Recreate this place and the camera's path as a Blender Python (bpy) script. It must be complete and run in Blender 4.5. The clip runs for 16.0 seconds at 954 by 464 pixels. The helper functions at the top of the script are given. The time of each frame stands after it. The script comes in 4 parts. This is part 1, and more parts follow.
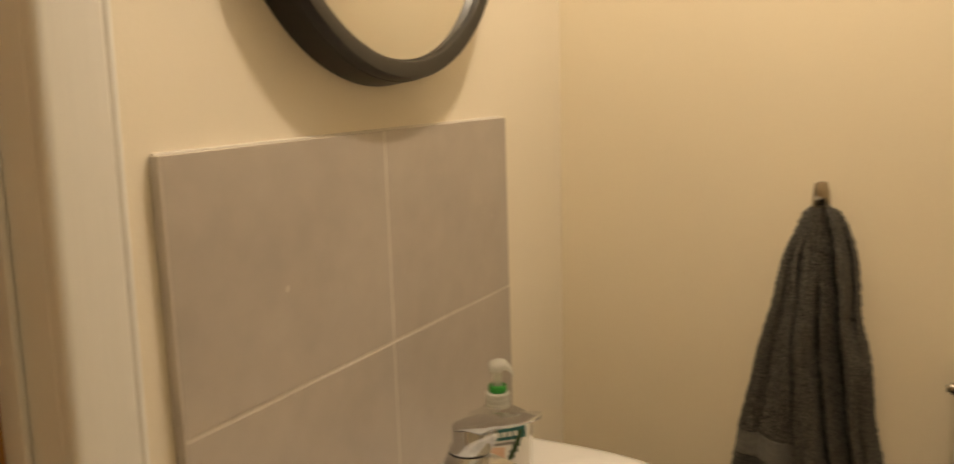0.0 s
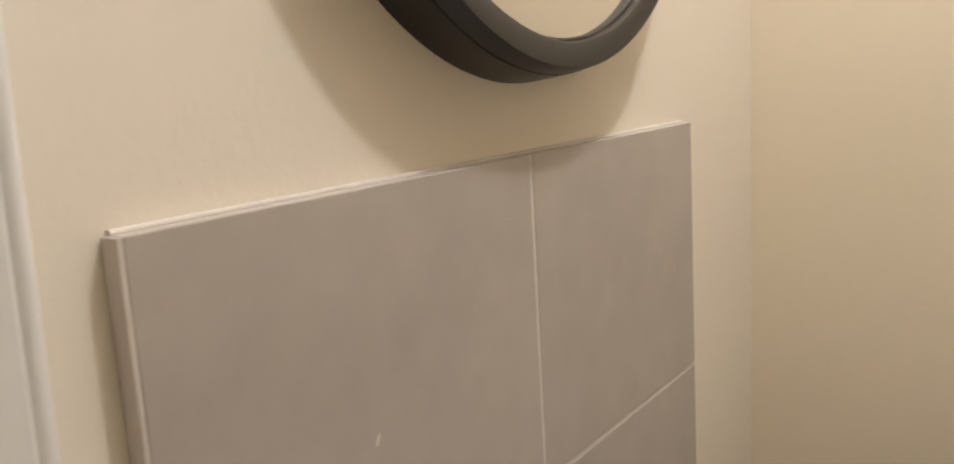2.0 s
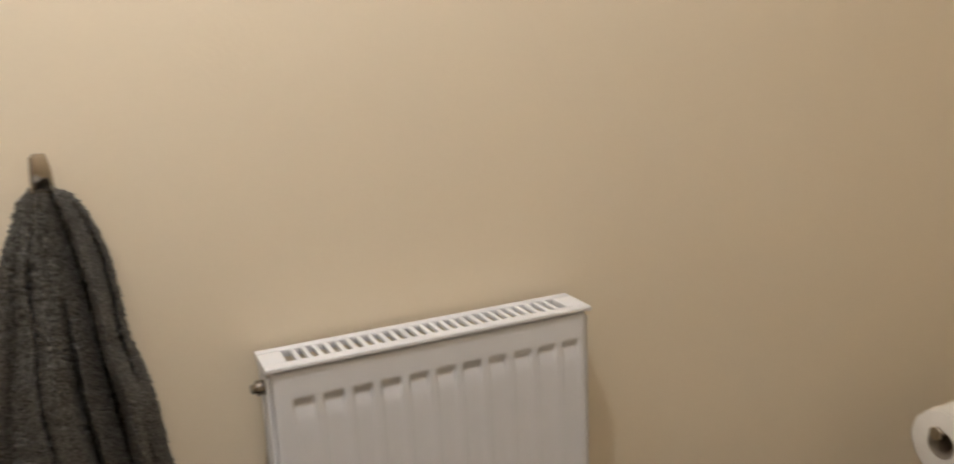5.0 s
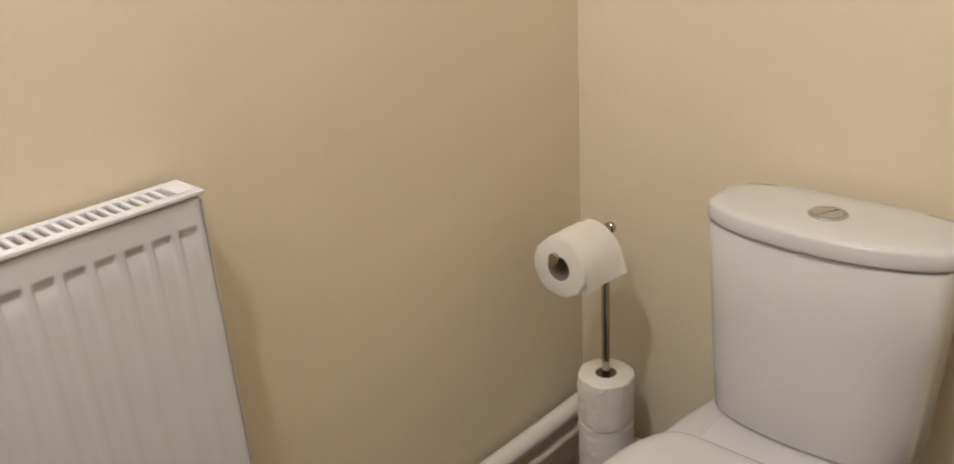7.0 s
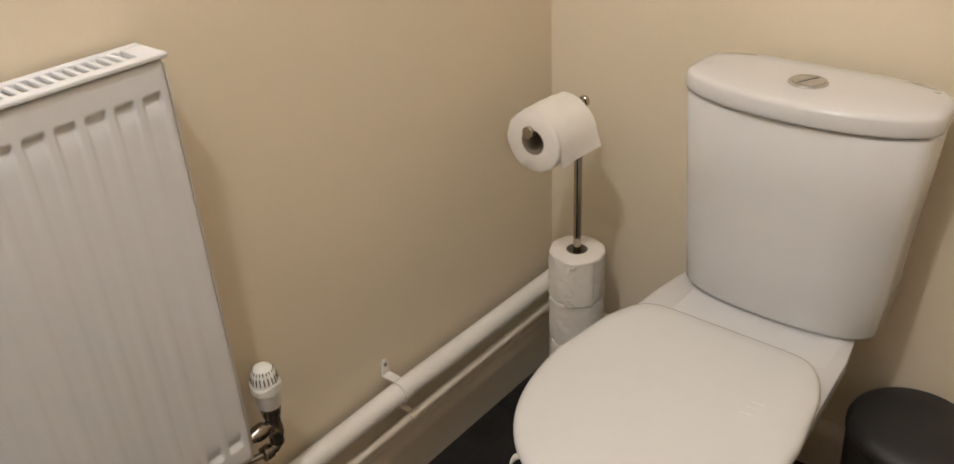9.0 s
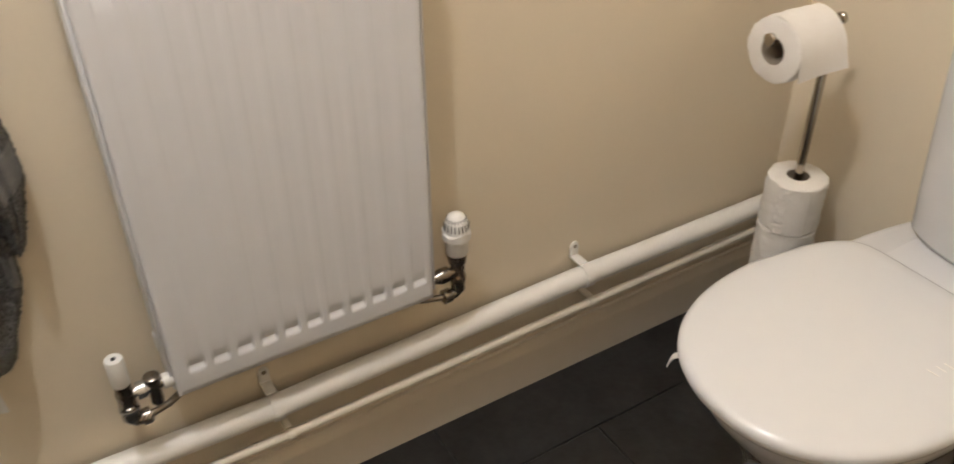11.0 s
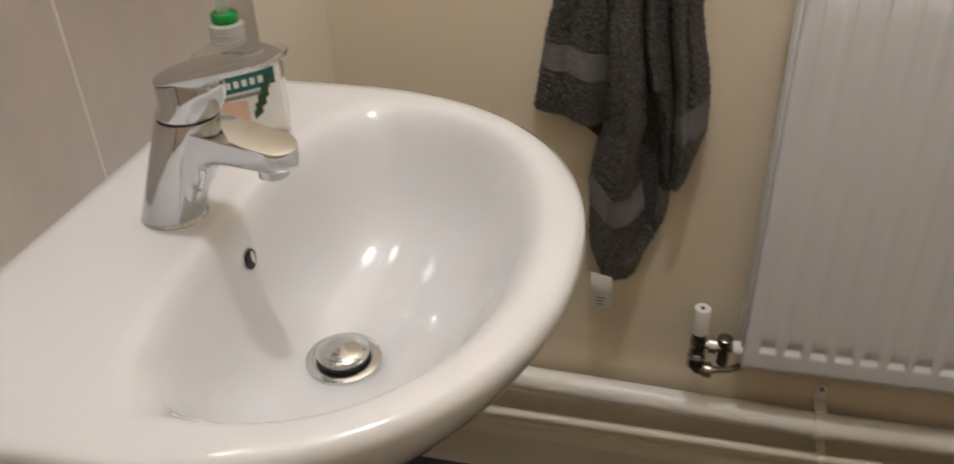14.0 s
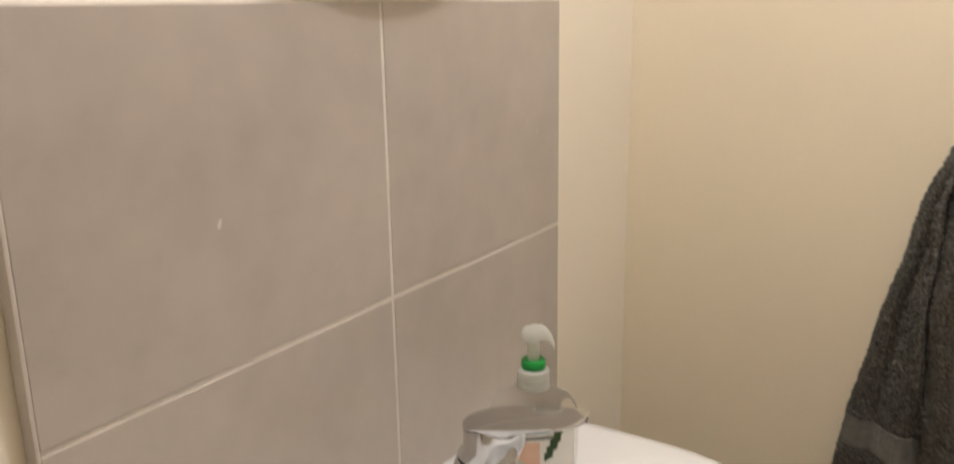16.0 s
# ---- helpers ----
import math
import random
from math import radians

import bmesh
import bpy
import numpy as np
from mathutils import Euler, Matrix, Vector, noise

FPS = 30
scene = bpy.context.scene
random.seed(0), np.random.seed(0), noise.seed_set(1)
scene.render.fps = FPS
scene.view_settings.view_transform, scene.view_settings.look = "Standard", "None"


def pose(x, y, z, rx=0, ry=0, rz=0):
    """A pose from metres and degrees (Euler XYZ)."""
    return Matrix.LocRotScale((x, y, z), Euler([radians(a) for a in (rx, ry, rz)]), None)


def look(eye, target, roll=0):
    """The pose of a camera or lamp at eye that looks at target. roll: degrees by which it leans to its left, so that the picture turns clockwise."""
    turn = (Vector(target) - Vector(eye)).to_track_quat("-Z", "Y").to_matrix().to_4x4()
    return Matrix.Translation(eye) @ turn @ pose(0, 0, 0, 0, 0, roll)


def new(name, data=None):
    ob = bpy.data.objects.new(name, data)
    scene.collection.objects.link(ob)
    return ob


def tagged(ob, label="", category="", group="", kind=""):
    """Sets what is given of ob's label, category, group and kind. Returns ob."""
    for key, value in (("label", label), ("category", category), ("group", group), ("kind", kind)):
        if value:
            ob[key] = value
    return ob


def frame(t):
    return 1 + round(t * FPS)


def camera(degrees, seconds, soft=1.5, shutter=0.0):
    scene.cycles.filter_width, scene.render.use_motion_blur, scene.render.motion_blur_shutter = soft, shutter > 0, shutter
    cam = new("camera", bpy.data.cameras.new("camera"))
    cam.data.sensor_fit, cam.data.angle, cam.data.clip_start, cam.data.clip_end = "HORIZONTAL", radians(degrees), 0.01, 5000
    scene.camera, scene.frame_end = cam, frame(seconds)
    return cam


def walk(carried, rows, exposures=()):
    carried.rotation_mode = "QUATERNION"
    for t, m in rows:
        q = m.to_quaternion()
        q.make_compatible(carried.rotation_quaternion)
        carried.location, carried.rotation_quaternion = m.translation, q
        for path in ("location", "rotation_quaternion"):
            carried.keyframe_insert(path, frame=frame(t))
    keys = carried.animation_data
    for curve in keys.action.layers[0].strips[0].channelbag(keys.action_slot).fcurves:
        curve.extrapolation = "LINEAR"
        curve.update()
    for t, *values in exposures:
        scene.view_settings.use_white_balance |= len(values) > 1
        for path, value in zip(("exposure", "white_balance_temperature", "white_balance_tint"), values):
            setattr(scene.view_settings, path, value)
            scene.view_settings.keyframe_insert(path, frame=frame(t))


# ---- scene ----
cam = camera(57.0, 16.0, shutter=0.4)
PATH = [
    (0, (0.577, -1.36, 1.338), (-0.367, 0.375, 1.028), -1.4),
    (0.5, (0.486, -1.304, 1.332), (-0.623, 0.332, 1.021), -2.4),
    (1, (0.427, -1.191, 1.339), (-0.762, 0.382, 1.006), -2.2),
    (1.5, (0.385, -1.121, 1.342), (-0.837, 0.428, 1.017), -2.0),
    (2, (0.331, -1.061, 1.346), (-0.799, 0.558, 1.027), -2.9),
    (2.5, (0.305, -1.04, 1.353), (-0.519, 0.744, 0.981), -1.2),
    (3, (0.333, -1.034, 1.349), (-0.188, 0.861, 0.976), -1.8),
    (3.5, (0.366, -1.005, 1.355), (0.202, 0.955, 0.992), -1.4),
    (4, (0.369, -0.992, 1.328), (0.613, 0.965, 0.997), -1.0),
    (4.5, (0.417, -0.981, 1.317), (0.956, 0.913, 0.966), -1.5),
    (5, (0.45, -0.972, 1.313), (1.248, 0.799, 0.839), -2.5),
    (5.2, (0.468, -0.977, 1.305), (1.342, 0.752, 0.808), -3.1),
    (7.3, (0.526, -0.978, 1.286), (1.896, 0.237, 0.482), -3.6),
    (7.5, (0.531, -0.979, 1.284), (1.917, 0.203, 0.458), -3.7),
    (8, (0.52, -0.961, 1.271), (1.888, 0.154, 0.33), -4.5),
    (8.5, (0.511, -0.947, 1.263), (1.855, 0.157, 0.276), -4.3),
    (8.7, (0.508, -0.941, 1.258), (1.845, 0.169, 0.268), -3.8),
    (10.8, (0.503, -0.991, 1.21), (1.426, 0.377, 0.08), -0.7),
    (11, (0.511, -1.003, 1.218), (1.362, 0.392, 0.065), -0.6),
    (11.5, (0.512, -1.027, 1.222), (1.133, 0.478, 0.061), -0.6),
    (12, (0.513, -1.053, 1.227), (0.881, 0.538, 0.072), -1.0),
    (12.5, (0.501, -1.06, 1.227), (0.655, 0.563, 0.068), -0.5),
    (13, (0.497, -1.071, 1.225), (0.475, 0.564, 0.073), -0.6),
    (13.5, (0.481, -1.075, 1.226), (0.26, 0.546, 0.075), -1.1),
    (14, (0.476, -1.086, 1.226), (0.064, 0.538, 0.133), -1.9),
    (14.5, (0.463, -1.084, 1.226), (-0.116, 0.557, 0.24), -1.7),
    (15, (0.467, -1.091, 1.234), (-0.282, 0.532, 0.338), -1.8),
    (15.2, (0.457, -1.099, 1.233), (-0.338, 0.543, 0.414), -1.4),
    (15.5, (0.465, -1.094, 1.272), (-0.449, 0.541, 0.57), -0.6),
    (16, (0.464, -1.096, 1.286), (-0.591, 0.537, 0.814), -0.5),
]
walk(cam, [(t, look(eye, target, roll)) for t, eye, target, roll in PATH],
     [(0, -0.42, 8600, 11), (0.3, -0.27, 7700, 11), (0.6, -0.14, 6650, 11), (1.2, -0.16, 6170, 11), (2, -0.29, 6000, 11), (3, -0.24, 5800, 11), (4, -0.22, 5780, 11), (5, -0.15, 5830, 11), (7.5, 0.17, 5880, 11),
      (8.5, 0.18, 5860, 11), (11, 0.50, 5780, 11), (12, 0.53, 5730, 11), (12.5, 0.36, 5700, 11), (13.5, -0.03, 5740, 11), (14.5, -0.2, 5830, 11), (15, -0.18, 5900, 11), (15.5, -0.07, 5980, 11), (16, 0.02, 5980, 11)])
# ---- world and light ----
world = bpy.data.worlds.new("world")
world.use_nodes = True
world.node_tree.nodes["Background"].inputs[0].default_value = (1.0, 0.9, 0.75, 1)
world.node_tree.nodes["Background"].inputs[1].default_value = 0.02
scene.world = world
LAMP = Vector((0.452, -0.535, 2.28))
bulb = bpy.data.lights.new("ceiling_bulb", "POINT")
bulb.energy, bulb.color, bulb.shadow_soft_size = 27.0, (1.0, 0.935, 0.855), 0.026
new("ceiling_bulb", bulb).location = LAMP


# ---- materials ----
def material(name, c1, c2=None, rough=0.5, scale=6.0, fine=90.0, bump=0.0, metal=0.0, rough_var=0.08,
             coat=0.0, stretch=(1, 1, 1), trans=0.0, ior=1.45, sub=0.0, sheen=0.0, detail=4.0, per_object=0.0):
    """Two colours mixed by broad and fine noise, with fine relief."""
    m = bpy.data.materials.new(name)
    m.use_nodes = True
    nt = m.node_tree
    b = nt.nodes["Principled BSDF"]
    c2 = c2 or tuple(x * 0.92 for x in c1)
    tc = nt.nodes.new("ShaderNodeTexCoord")
    mp = nt.nodes.new("ShaderNodeMapping")
    mp.inputs["Scale"].default_value = stretch
    nt.links.new(tc.outputs["Object"], mp.inputs[0])
    n1, n2 = nt.nodes.new("ShaderNodeTexNoise"), nt.nodes.new("ShaderNodeTexNoise")
    for n, sc in ((n1, scale), (n2, fine)):
        n.inputs["Scale"].default_value = sc
        n.inputs["Detail"].default_value = detail
        nt.links.new(mp.outputs[0], n.inputs["Vector"])
    add = nt.nodes.new("ShaderNodeMath")
    add.operation = "MULTIPLY_ADD"
    nt.links.new(n1.outputs[0], add.inputs[0])
    add.inputs[1].default_value = 0.7
    half = nt.nodes.new("ShaderNodeMath")
    half.operation = "MULTIPLY"
    half.inputs[1].default_value = 0.3
    nt.links.new(n2.outputs[0], half.inputs[0])
    nt.links.new(half.outputs[0], add.inputs[2])
    ramp = nt.nodes.new("ShaderNodeValToRGB")
    ramp.color_ramp.elements[0].position, ramp.color_ramp.elements[1].position = 0.3, 0.7
    ramp.color_ramp.elements[0].color, ramp.color_ramp.elements[1].color = (*c2, 1), (*c1, 1)
    nt.links.new(add.outputs[0], ramp.inputs[0])
    col = ramp.outputs[0]
    if per_object:
        oi = nt.nodes.new("ShaderNodeObjectInfo")
        mr = nt.nodes.new("ShaderNodeMapRange")
        mr.inputs[3].default_value, mr.inputs[4].default_value = 1 - per_object, 1 + per_object
        nt.links.new(oi.outputs["Random"], mr.inputs[0])
        hsv = nt.nodes.new("ShaderNodeHueSaturation")
        nt.links.new(mr.outputs[0], hsv.inputs["Value"])
        nt.links.new(col, hsv.inputs["Color"])
        col = hsv.outputs[0]
    nt.links.new(col, b.inputs["Base Color"])
    rr = nt.nodes.new("ShaderNodeMapRange")
    rr.inputs[3].default_value, rr.inputs[4].default_value = max(0.01, rough - rough_var), min(1, rough + rough_var)
    nt.links.new(n1.outputs[0], rr.inputs[0])
    nt.links.new(rr.outputs[0], b.inputs["Roughness"])
    b.inputs["Metallic"].default_value = metal
    b.inputs["Coat Weight"].default_value = coat
    b.inputs["Coat Roughness"].default_value = 0.06
    b.inputs["Transmission Weight"].default_value = trans
    b.inputs["IOR"].default_value = ior
    b.inputs["Subsurface Weight"].default_value = sub
    b.inputs["Subsurface Radius"].default_value = (0.004, 0.003, 0.002)
    b.inputs["Sheen Weight"].default_value = sheen
    if bump:
        bp = nt.nodes.new("ShaderNodeBump")
        bp.inputs["Strength"].default_value = 1.0
        bp.inputs["Distance"].default_value = bump
        nt.links.new(n2.outputs[0], bp.inputs["Height"])
        nt.links.new(bp.outputs[0], b.inputs["Normal"])
    return m


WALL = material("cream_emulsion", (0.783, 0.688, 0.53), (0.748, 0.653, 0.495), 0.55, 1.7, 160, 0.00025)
# Same cream, its colour raised to paint brighter light onto the west wall.
WALL_LIT = material("cream_emulsion_lit", (0.845, 0.778, 0.668), (0.815, 0.748, 0.638), 0.55, 1.7, 160, 0.00025)
CEIL = material("white_ceiling", (0.82, 0.80, 0.76), None, 0.8, 3, 120, 0.0002)
GLOSS = material("white_gloss_paint", (0.80, 0.795, 0.78), (0.75, 0.745, 0.73), 0.35, 5, 60, 0.0003, stretch=(1, 1, 0.12))
SKIRT = material("cream_gloss_paint", (0.68, 0.61, 0.50), (0.645, 0.575, 0.465), 0.34, 5, 45, 0.0003)
COPPERP = material("cream_painted_copper", (0.77, 0.705, 0.59), (0.73, 0.66, 0.545), 0.3, 7, 60, 0.0003)
OAK = material("oak_veneer", (0.52, 0.27, 0.09), (0.25, 0.105, 0.03), 0.42, 5, 95, 0.0003, stretch=(3, 7, 0.28), detail=8)
TILE = material("taupe_stone_tile", (0.505, 0.453, 0.408), (0.395, 0.353, 0.32), 0.36, 6.5, 30, 0.0002, detail=8, per_object=0.012)
TILE_PALE = material("worn_tile_glaze", (0.57, 0.52, 0.47), (0.52, 0.47, 0.425), 0.5, 20, 90)
GROUT = material("pale_grout", (0.68, 0.64, 0.58), (0.59, 0.55, 0.50), 0.8, 30, 200, 0.0003)
SLATE = material("black_slate_tile", (0.027, 0.0262, 0.0255), (0.004, 0.004, 0.0038), 0.42, 11, 55, 0.0012, detail=8, per_object=0.15)
DARKGAP = material("dark_joint", (0.012, 0.012, 0.011), None, 0.8, 20, 90)
CERAMIC = material("white_ceramic", (0.668, 0.665, 0.667), (0.653, 0.650, 0.652), 0.04, 3, 40, 0.0, coat=0.6, rough_var=0.02)
SEAT = material("white_seat_plastic", (0.675, 0.672, 0.668), (0.66, 0.657, 0.653), 0.2, 4, 60, 0.0, coat=0.3, rough_var=0.04)
RAD = material("white_radiator_enamel", (0.742, 0.742, 0.758), (0.722, 0.722, 0.738), 0.32, 4, 80, 0.00005)
# Dark colour stands in for shade inside the radiator, below the grille slots.
FIN = material("shaded_rad_inside", (0.075, 0.07, 0.064), (0.05, 0.047, 0.043), 0.6, 9, 80, 0.0002)
PIPE = material("white_painted_pipe", (0.84, 0.81, 0.76), (0.78, 0.75, 0.69), 0.3, 9, 70, 0.0003)
PLAST = material("white_plastic", (0.80, 0.78, 0.74), (0.76, 0.74, 0.70), 0.35, 12, 90)
CHROME = material("chrome", (0.64, 0.65, 0.665), (0.59, 0.60, 0.615), 0.09, 18, 120, 0.00002, metal=1.0, rough_var=0.05)
BRASS = material("nickel_plated_brass", (0.36, 0.32, 0.27), (0.22, 0.19, 0.155), 0.26, 40, 150, 0.0001, metal=1.0, rough_var=0.1)
STEEL = material("brushed_steel", (0.36, 0.32, 0.26), (0.27, 0.235, 0.185), 0.3, 20, 160, 0.0001, metal=1.0, stretch=(1, 1, 0.1))
NICKEL = material("polished_nickel", (0.50, 0.45, 0.38), (0.40, 0.36, 0.30), 0.12, 20, 120, 0.00002, metal=1.0, stretch=(1, 1, 0.1))
PILE = material("charcoal_loops", (0.23, 0.218, 0.195), (0.022, 0.021, 0.0185), 0.95, 320, 900, sheen=0.1)
BLACKF = material("black_powder_coat", (0.020, 0.017, 0.014), (0.012, 0.010, 0.009), 0.38, 9, 140, 0.0001)
RUBBER = material("black_rubber", (0.012, 0.012, 0.012), None, 0.55, 30, 120)
BIN = material("black_plastic", (0.030, 0.029, 0.027), (0.022, 0.021, 0.020), 0.5, 8, 140, 0.0002)
PAPER = material("toilet_paper", (0.82, 0.79, 0.74), (0.77, 0.73, 0.67), 0.9, 25, 260, 0.0006)
CARD = material("grey_cardboard", (0.30, 0.25, 0.19), None, 0.85, 20, 120)
TERRY = material("charcoal_terry", (0.135, 0.127, 0.111), (0.010, 0.0096, 0.0085), 0.95, 210, 340, 0.004, sheen=0.08, detail=2, stretch=(1, 1, 1.5))
BAND = material("woven_grey_band", (0.155, 0.144, 0.124), (0.105, 0.098, 0.085), 0.85, 60, 700, 0.0006, sheen=0.2, stretch=(1, 1, 2.2))
LABEL = material("white_label", (0.80, 0.78, 0.73), None, 0.45, 20, 100)
TEAL = material("teal_print", (0.006, 0.11, 0.105), None, 0.35, 20, 100)
PEACH = material("peach_print", (0.62, 0.33, 0.20), (0.70, 0.50, 0.38), 0.4, 40, 100)
LEAF = material("green_print", (0.035, 0.075, 0.020), (0.018, 0.045, 0.012), 0.4, 60, 100)
GREEN = material("green_plastic", (0.012, 0.30, 0.045), None, 0.3, 20, 90)
SOAPY = material("clear_plastic", (0.93, 0.93, 0.91), (0.90, 0.90, 0.88), 0.08, 12, 80, trans=0.97, ior=1.025)
PUMP = material("frosted_plastic", (0.84, 0.85, 0.81), None, 0.3, 12, 80, trans=0.65, ior=1.2)
GREYINK = material("grey_print", (0.25, 0.24, 0.22), None, 0.6, 20, 100)
MIRROR = material("mirror_silver", (0.90, 0.90, 0.88), (0.895, 0.895, 0.875), 0.02, 3, 20, metal=1.0, rough_var=0.005)

# ---- building helpers ----
BASE = {}
# final placing of the things, as shifts in metres
PLACE = {"round_mirror": (0, -0.009, 0.020), "pedestal_basin": (-0.008, -0.013, 0.037), "mixer_tap": (-0.005, -0.015, 0.037),
         "soap_dispenser": (-0.009, -0.010, 0.037), "radiator": (-0.010, 0, 0.0135), "lockshield_valve": (-0.0095, 0, 0.0145),
         "thermostatic_valve": (-0.008, 0, 0.0135), "heating_pipe": (-0.004, 0, 0.007), "thin_pipe": (-0.004, 0, 0.005),
         "towel_hook": (-0.011, 0, 0.0145), "hand_towel": (-0.011, 0, 0.0145), "door_1": (0, 0.005, 0), "pedal_bin": (0.010, -0.008, 0)}


def thing(name, at, label, category, group="", kind=""):
    ob = new(name)
    ob.empty_display_size = 0.05
    ob.location = Vector(at) + Vector(PLACE.get(name, (0, 0, 0)))
    BASE[ob.name] = Vector(at)
    return tagged(ob, label, category, group, kind)


def finish(bm, name, mat, angle=38):
    bmesh.ops.recalc_face_normals(bm, faces=bm.faces)
    me = bpy.data.meshes.new(name)
    bm.to_mesh(me)
    bm.free()
    me.materials.append(mat)
    me.shade_smooth()
    me.set_sharp_from_angle(angle=radians(angle))
    return me


def part(name, bm, mat, parent, label="", angle=38):
    """One mesh under a thing or a part; bm is in world metres."""
    base = BASE[parent.name]
    bmesh.ops.translate(bm, verts=bm.verts, vec=-base)
    ob = new(name, finish(bm, name, mat, angle))
    ob.parent = parent
    BASE[ob.name] = base
    return tagged(ob, label)


def structure(name, bm, mat, label, category, at=(0, 0, 0), angle=38):
    bmesh.ops.translate(bm, verts=bm.verts, vec=-Vector(at))
    ob = new(name, finish(bm, name, mat, angle))
    ob.location = at
    BASE[ob.name] = Vector(at)
    return tagged(ob, label, category, kind="structure")


def box(a, b, bevel=0.0, seg=2):
    bm = bmesh.new()
    bmesh.ops.create_cube(bm, size=1)
    for v in bm.verts:
        v.co = Vector([(a[i] + b[i]) / 2 + v.co[i] * (b[i] - a[i]) for i in range(3)])
    if bevel:
        bmesh.ops.bevel(bm, geom=bm.edges[:], offset=bevel, segments=seg, profile=0.5, affect="EDGES")
    return bm


def merge(*bms):
    """Join several bmeshes into the first."""
    out = bms[0]
    for o in bms[1:]:
        tmp = bpy.data.meshes.new("tmp")
        o.to_mesh(tmp)
        o.free()
        out.from_mesh(tmp)
        bpy.data.meshes.remove(tmp)
    return out


def loft(rings, cap0=True, cap1=True, closed=True):
    bm = bmesh.new()
    rows = [[bm.verts.new(p) for p in r] for r in rings]
    n = len(rows[0])
    for a, b in zip(rows, rows[1:]):
        for i in range(n if closed else n - 1):
            j = (i + 1) % n
            bm.faces.new((a[i], a[j], b[j], b[i]))
    if cap0:
        bm.faces.new(rows[0][::-1])
    if cap1:
        bm.faces.new(rows[-1])
    return bm


def revolve(profile, centre, seg=48, axis="z", cap0=True, cap1=True):
    """profile: (radius, height) pairs along the axis."""
    c = Vector(centre)
    rings = []
    for r, h in profile:
        ring = []
        for i in range(seg):
            t = 2 * math.pi * i / seg
            u, v = max(r, 1e-5) * math.cos(t), max(r, 1e-5) * math.sin(t)
            p = {"z": (u, v, h), "x": (h, u, v), "y": (u, h, v)}[axis]
            ring.append(c + Vector(p))
        rings.append(ring)
    return loft(rings, cap0, cap1)


def tube(points, radius, seg=16):
    """A round bar through the points."""
    pts = [Vector(p) for p in points]
    rings = []
    side = None
    for i, p in enumerate(pts):
        d = (pts[min(i + 1, len(pts) - 1)] - pts[max(i - 1, 0)]).normalized()
        if side is None:
            side = d.orthogonal().normalized()
        side = (side - d * side.dot(d)).normalized()
        up = d.cross(side)
        r = radius[i] if isinstance(radius, (list, tuple)) else radius
        rings.append([p + (side * math.cos(2 * math.pi * k / seg) + up * math.sin(2 * math.pi * k / seg)) * r for k in range(seg)])
    return loft(rings)


def extrude(outline, axis, lo, hi, bevel=0.0, seg=2):
    """A flat outline pushed from lo to hi along an axis; outline in the other two axes, in order."""
    k = "xyz".index(axis)
    bm = bmesh.new()

    def at(p, h):
        q = list(p)
        q.insert(k, h)
        return q
    lower = [bm.verts.new(at(p, lo)) for p in outline]
    upper = [bm.verts.new(at(p, hi)) for p in outline]
    n = len(outline)
    bm.faces.new(lower)
    bm.faces.new(upper[::-1])
    for i in range(n):
        bm.faces.new((lower[i], upper[i], upper[(i + 1) % n], lower[(i + 1) % n]))
    bmesh.ops.recalc_face_normals(bm, faces=bm.faces)
    if bevel:
        bmesh.ops.bevel(bm, geom=bm.edges[:], offset=bevel, segments=seg, profile=0.5, affect="EDGES")
    return bm


def lerp_table(table, z):
    """Smooth look-up in a table of (z, value), z falling."""
    if z >= table[0][0]:
        return table[0][1]
    for (z0, v0), (z1, v1) in zip(table, table[1:]):
        if z >= z1:
            t = (z0 - z) / (z0 - z1)
            return v0 + (v1 - v0) * t
    return table[-1][1]


def oval(cx, cy, front, back, half, z, nf=2.2, nb=4.0, seg=96, flip=1):
    """A ring round (cx, cy): reach front towards +x (or -x with flip -1), back the other way, half wide."""
    ring = []
    for i in range(seg):
        t = 2 * math.pi * i / seg
        c, s = math.cos(t), math.sin(t)
        e = nf if c >= 0 else nb
        reach = front if c >= 0 else back
        x = math.copysign(abs(c) ** (2 / e), c) * reach
        y = math.copysign(abs(s) ** (2 / e), s) * half
        ring.append(Vector((cx + flip * x, cy + y, z)))
    return ring


# ---- the room ----
XE, YS, H = 1.845, -1.9, 2.4
structure("wall_north", box((-0.12, 0, 0), (XE + 0.1, 0.1, H)), WALL, "cream painted plaster wall behind the radiator", "wall")
structure("wall_east", box((XE, YS - 0.1, 0), (XE + 0.1, 0, H)), WALL, "cream painted plaster wall behind the toilet", "wall")
structure("wall_south", box((-0.12, YS - 0.1, 0), (XE, YS, H)), WALL, "cream painted plaster wall closing the room", "wall")
OP0, OP1, OPH = -0.931, -1.780, 2.02
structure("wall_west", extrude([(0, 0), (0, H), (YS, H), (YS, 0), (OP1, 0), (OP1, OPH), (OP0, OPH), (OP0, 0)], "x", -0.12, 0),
          WALL_LIT, "cream painted plaster wall with the door opening", "wall")
structure("ceiling", box((-0.12, YS - 0.1, H), (XE + 0.1, 0.1, H + 0.08)), CEIL, "plain white ceiling", "ceiling")
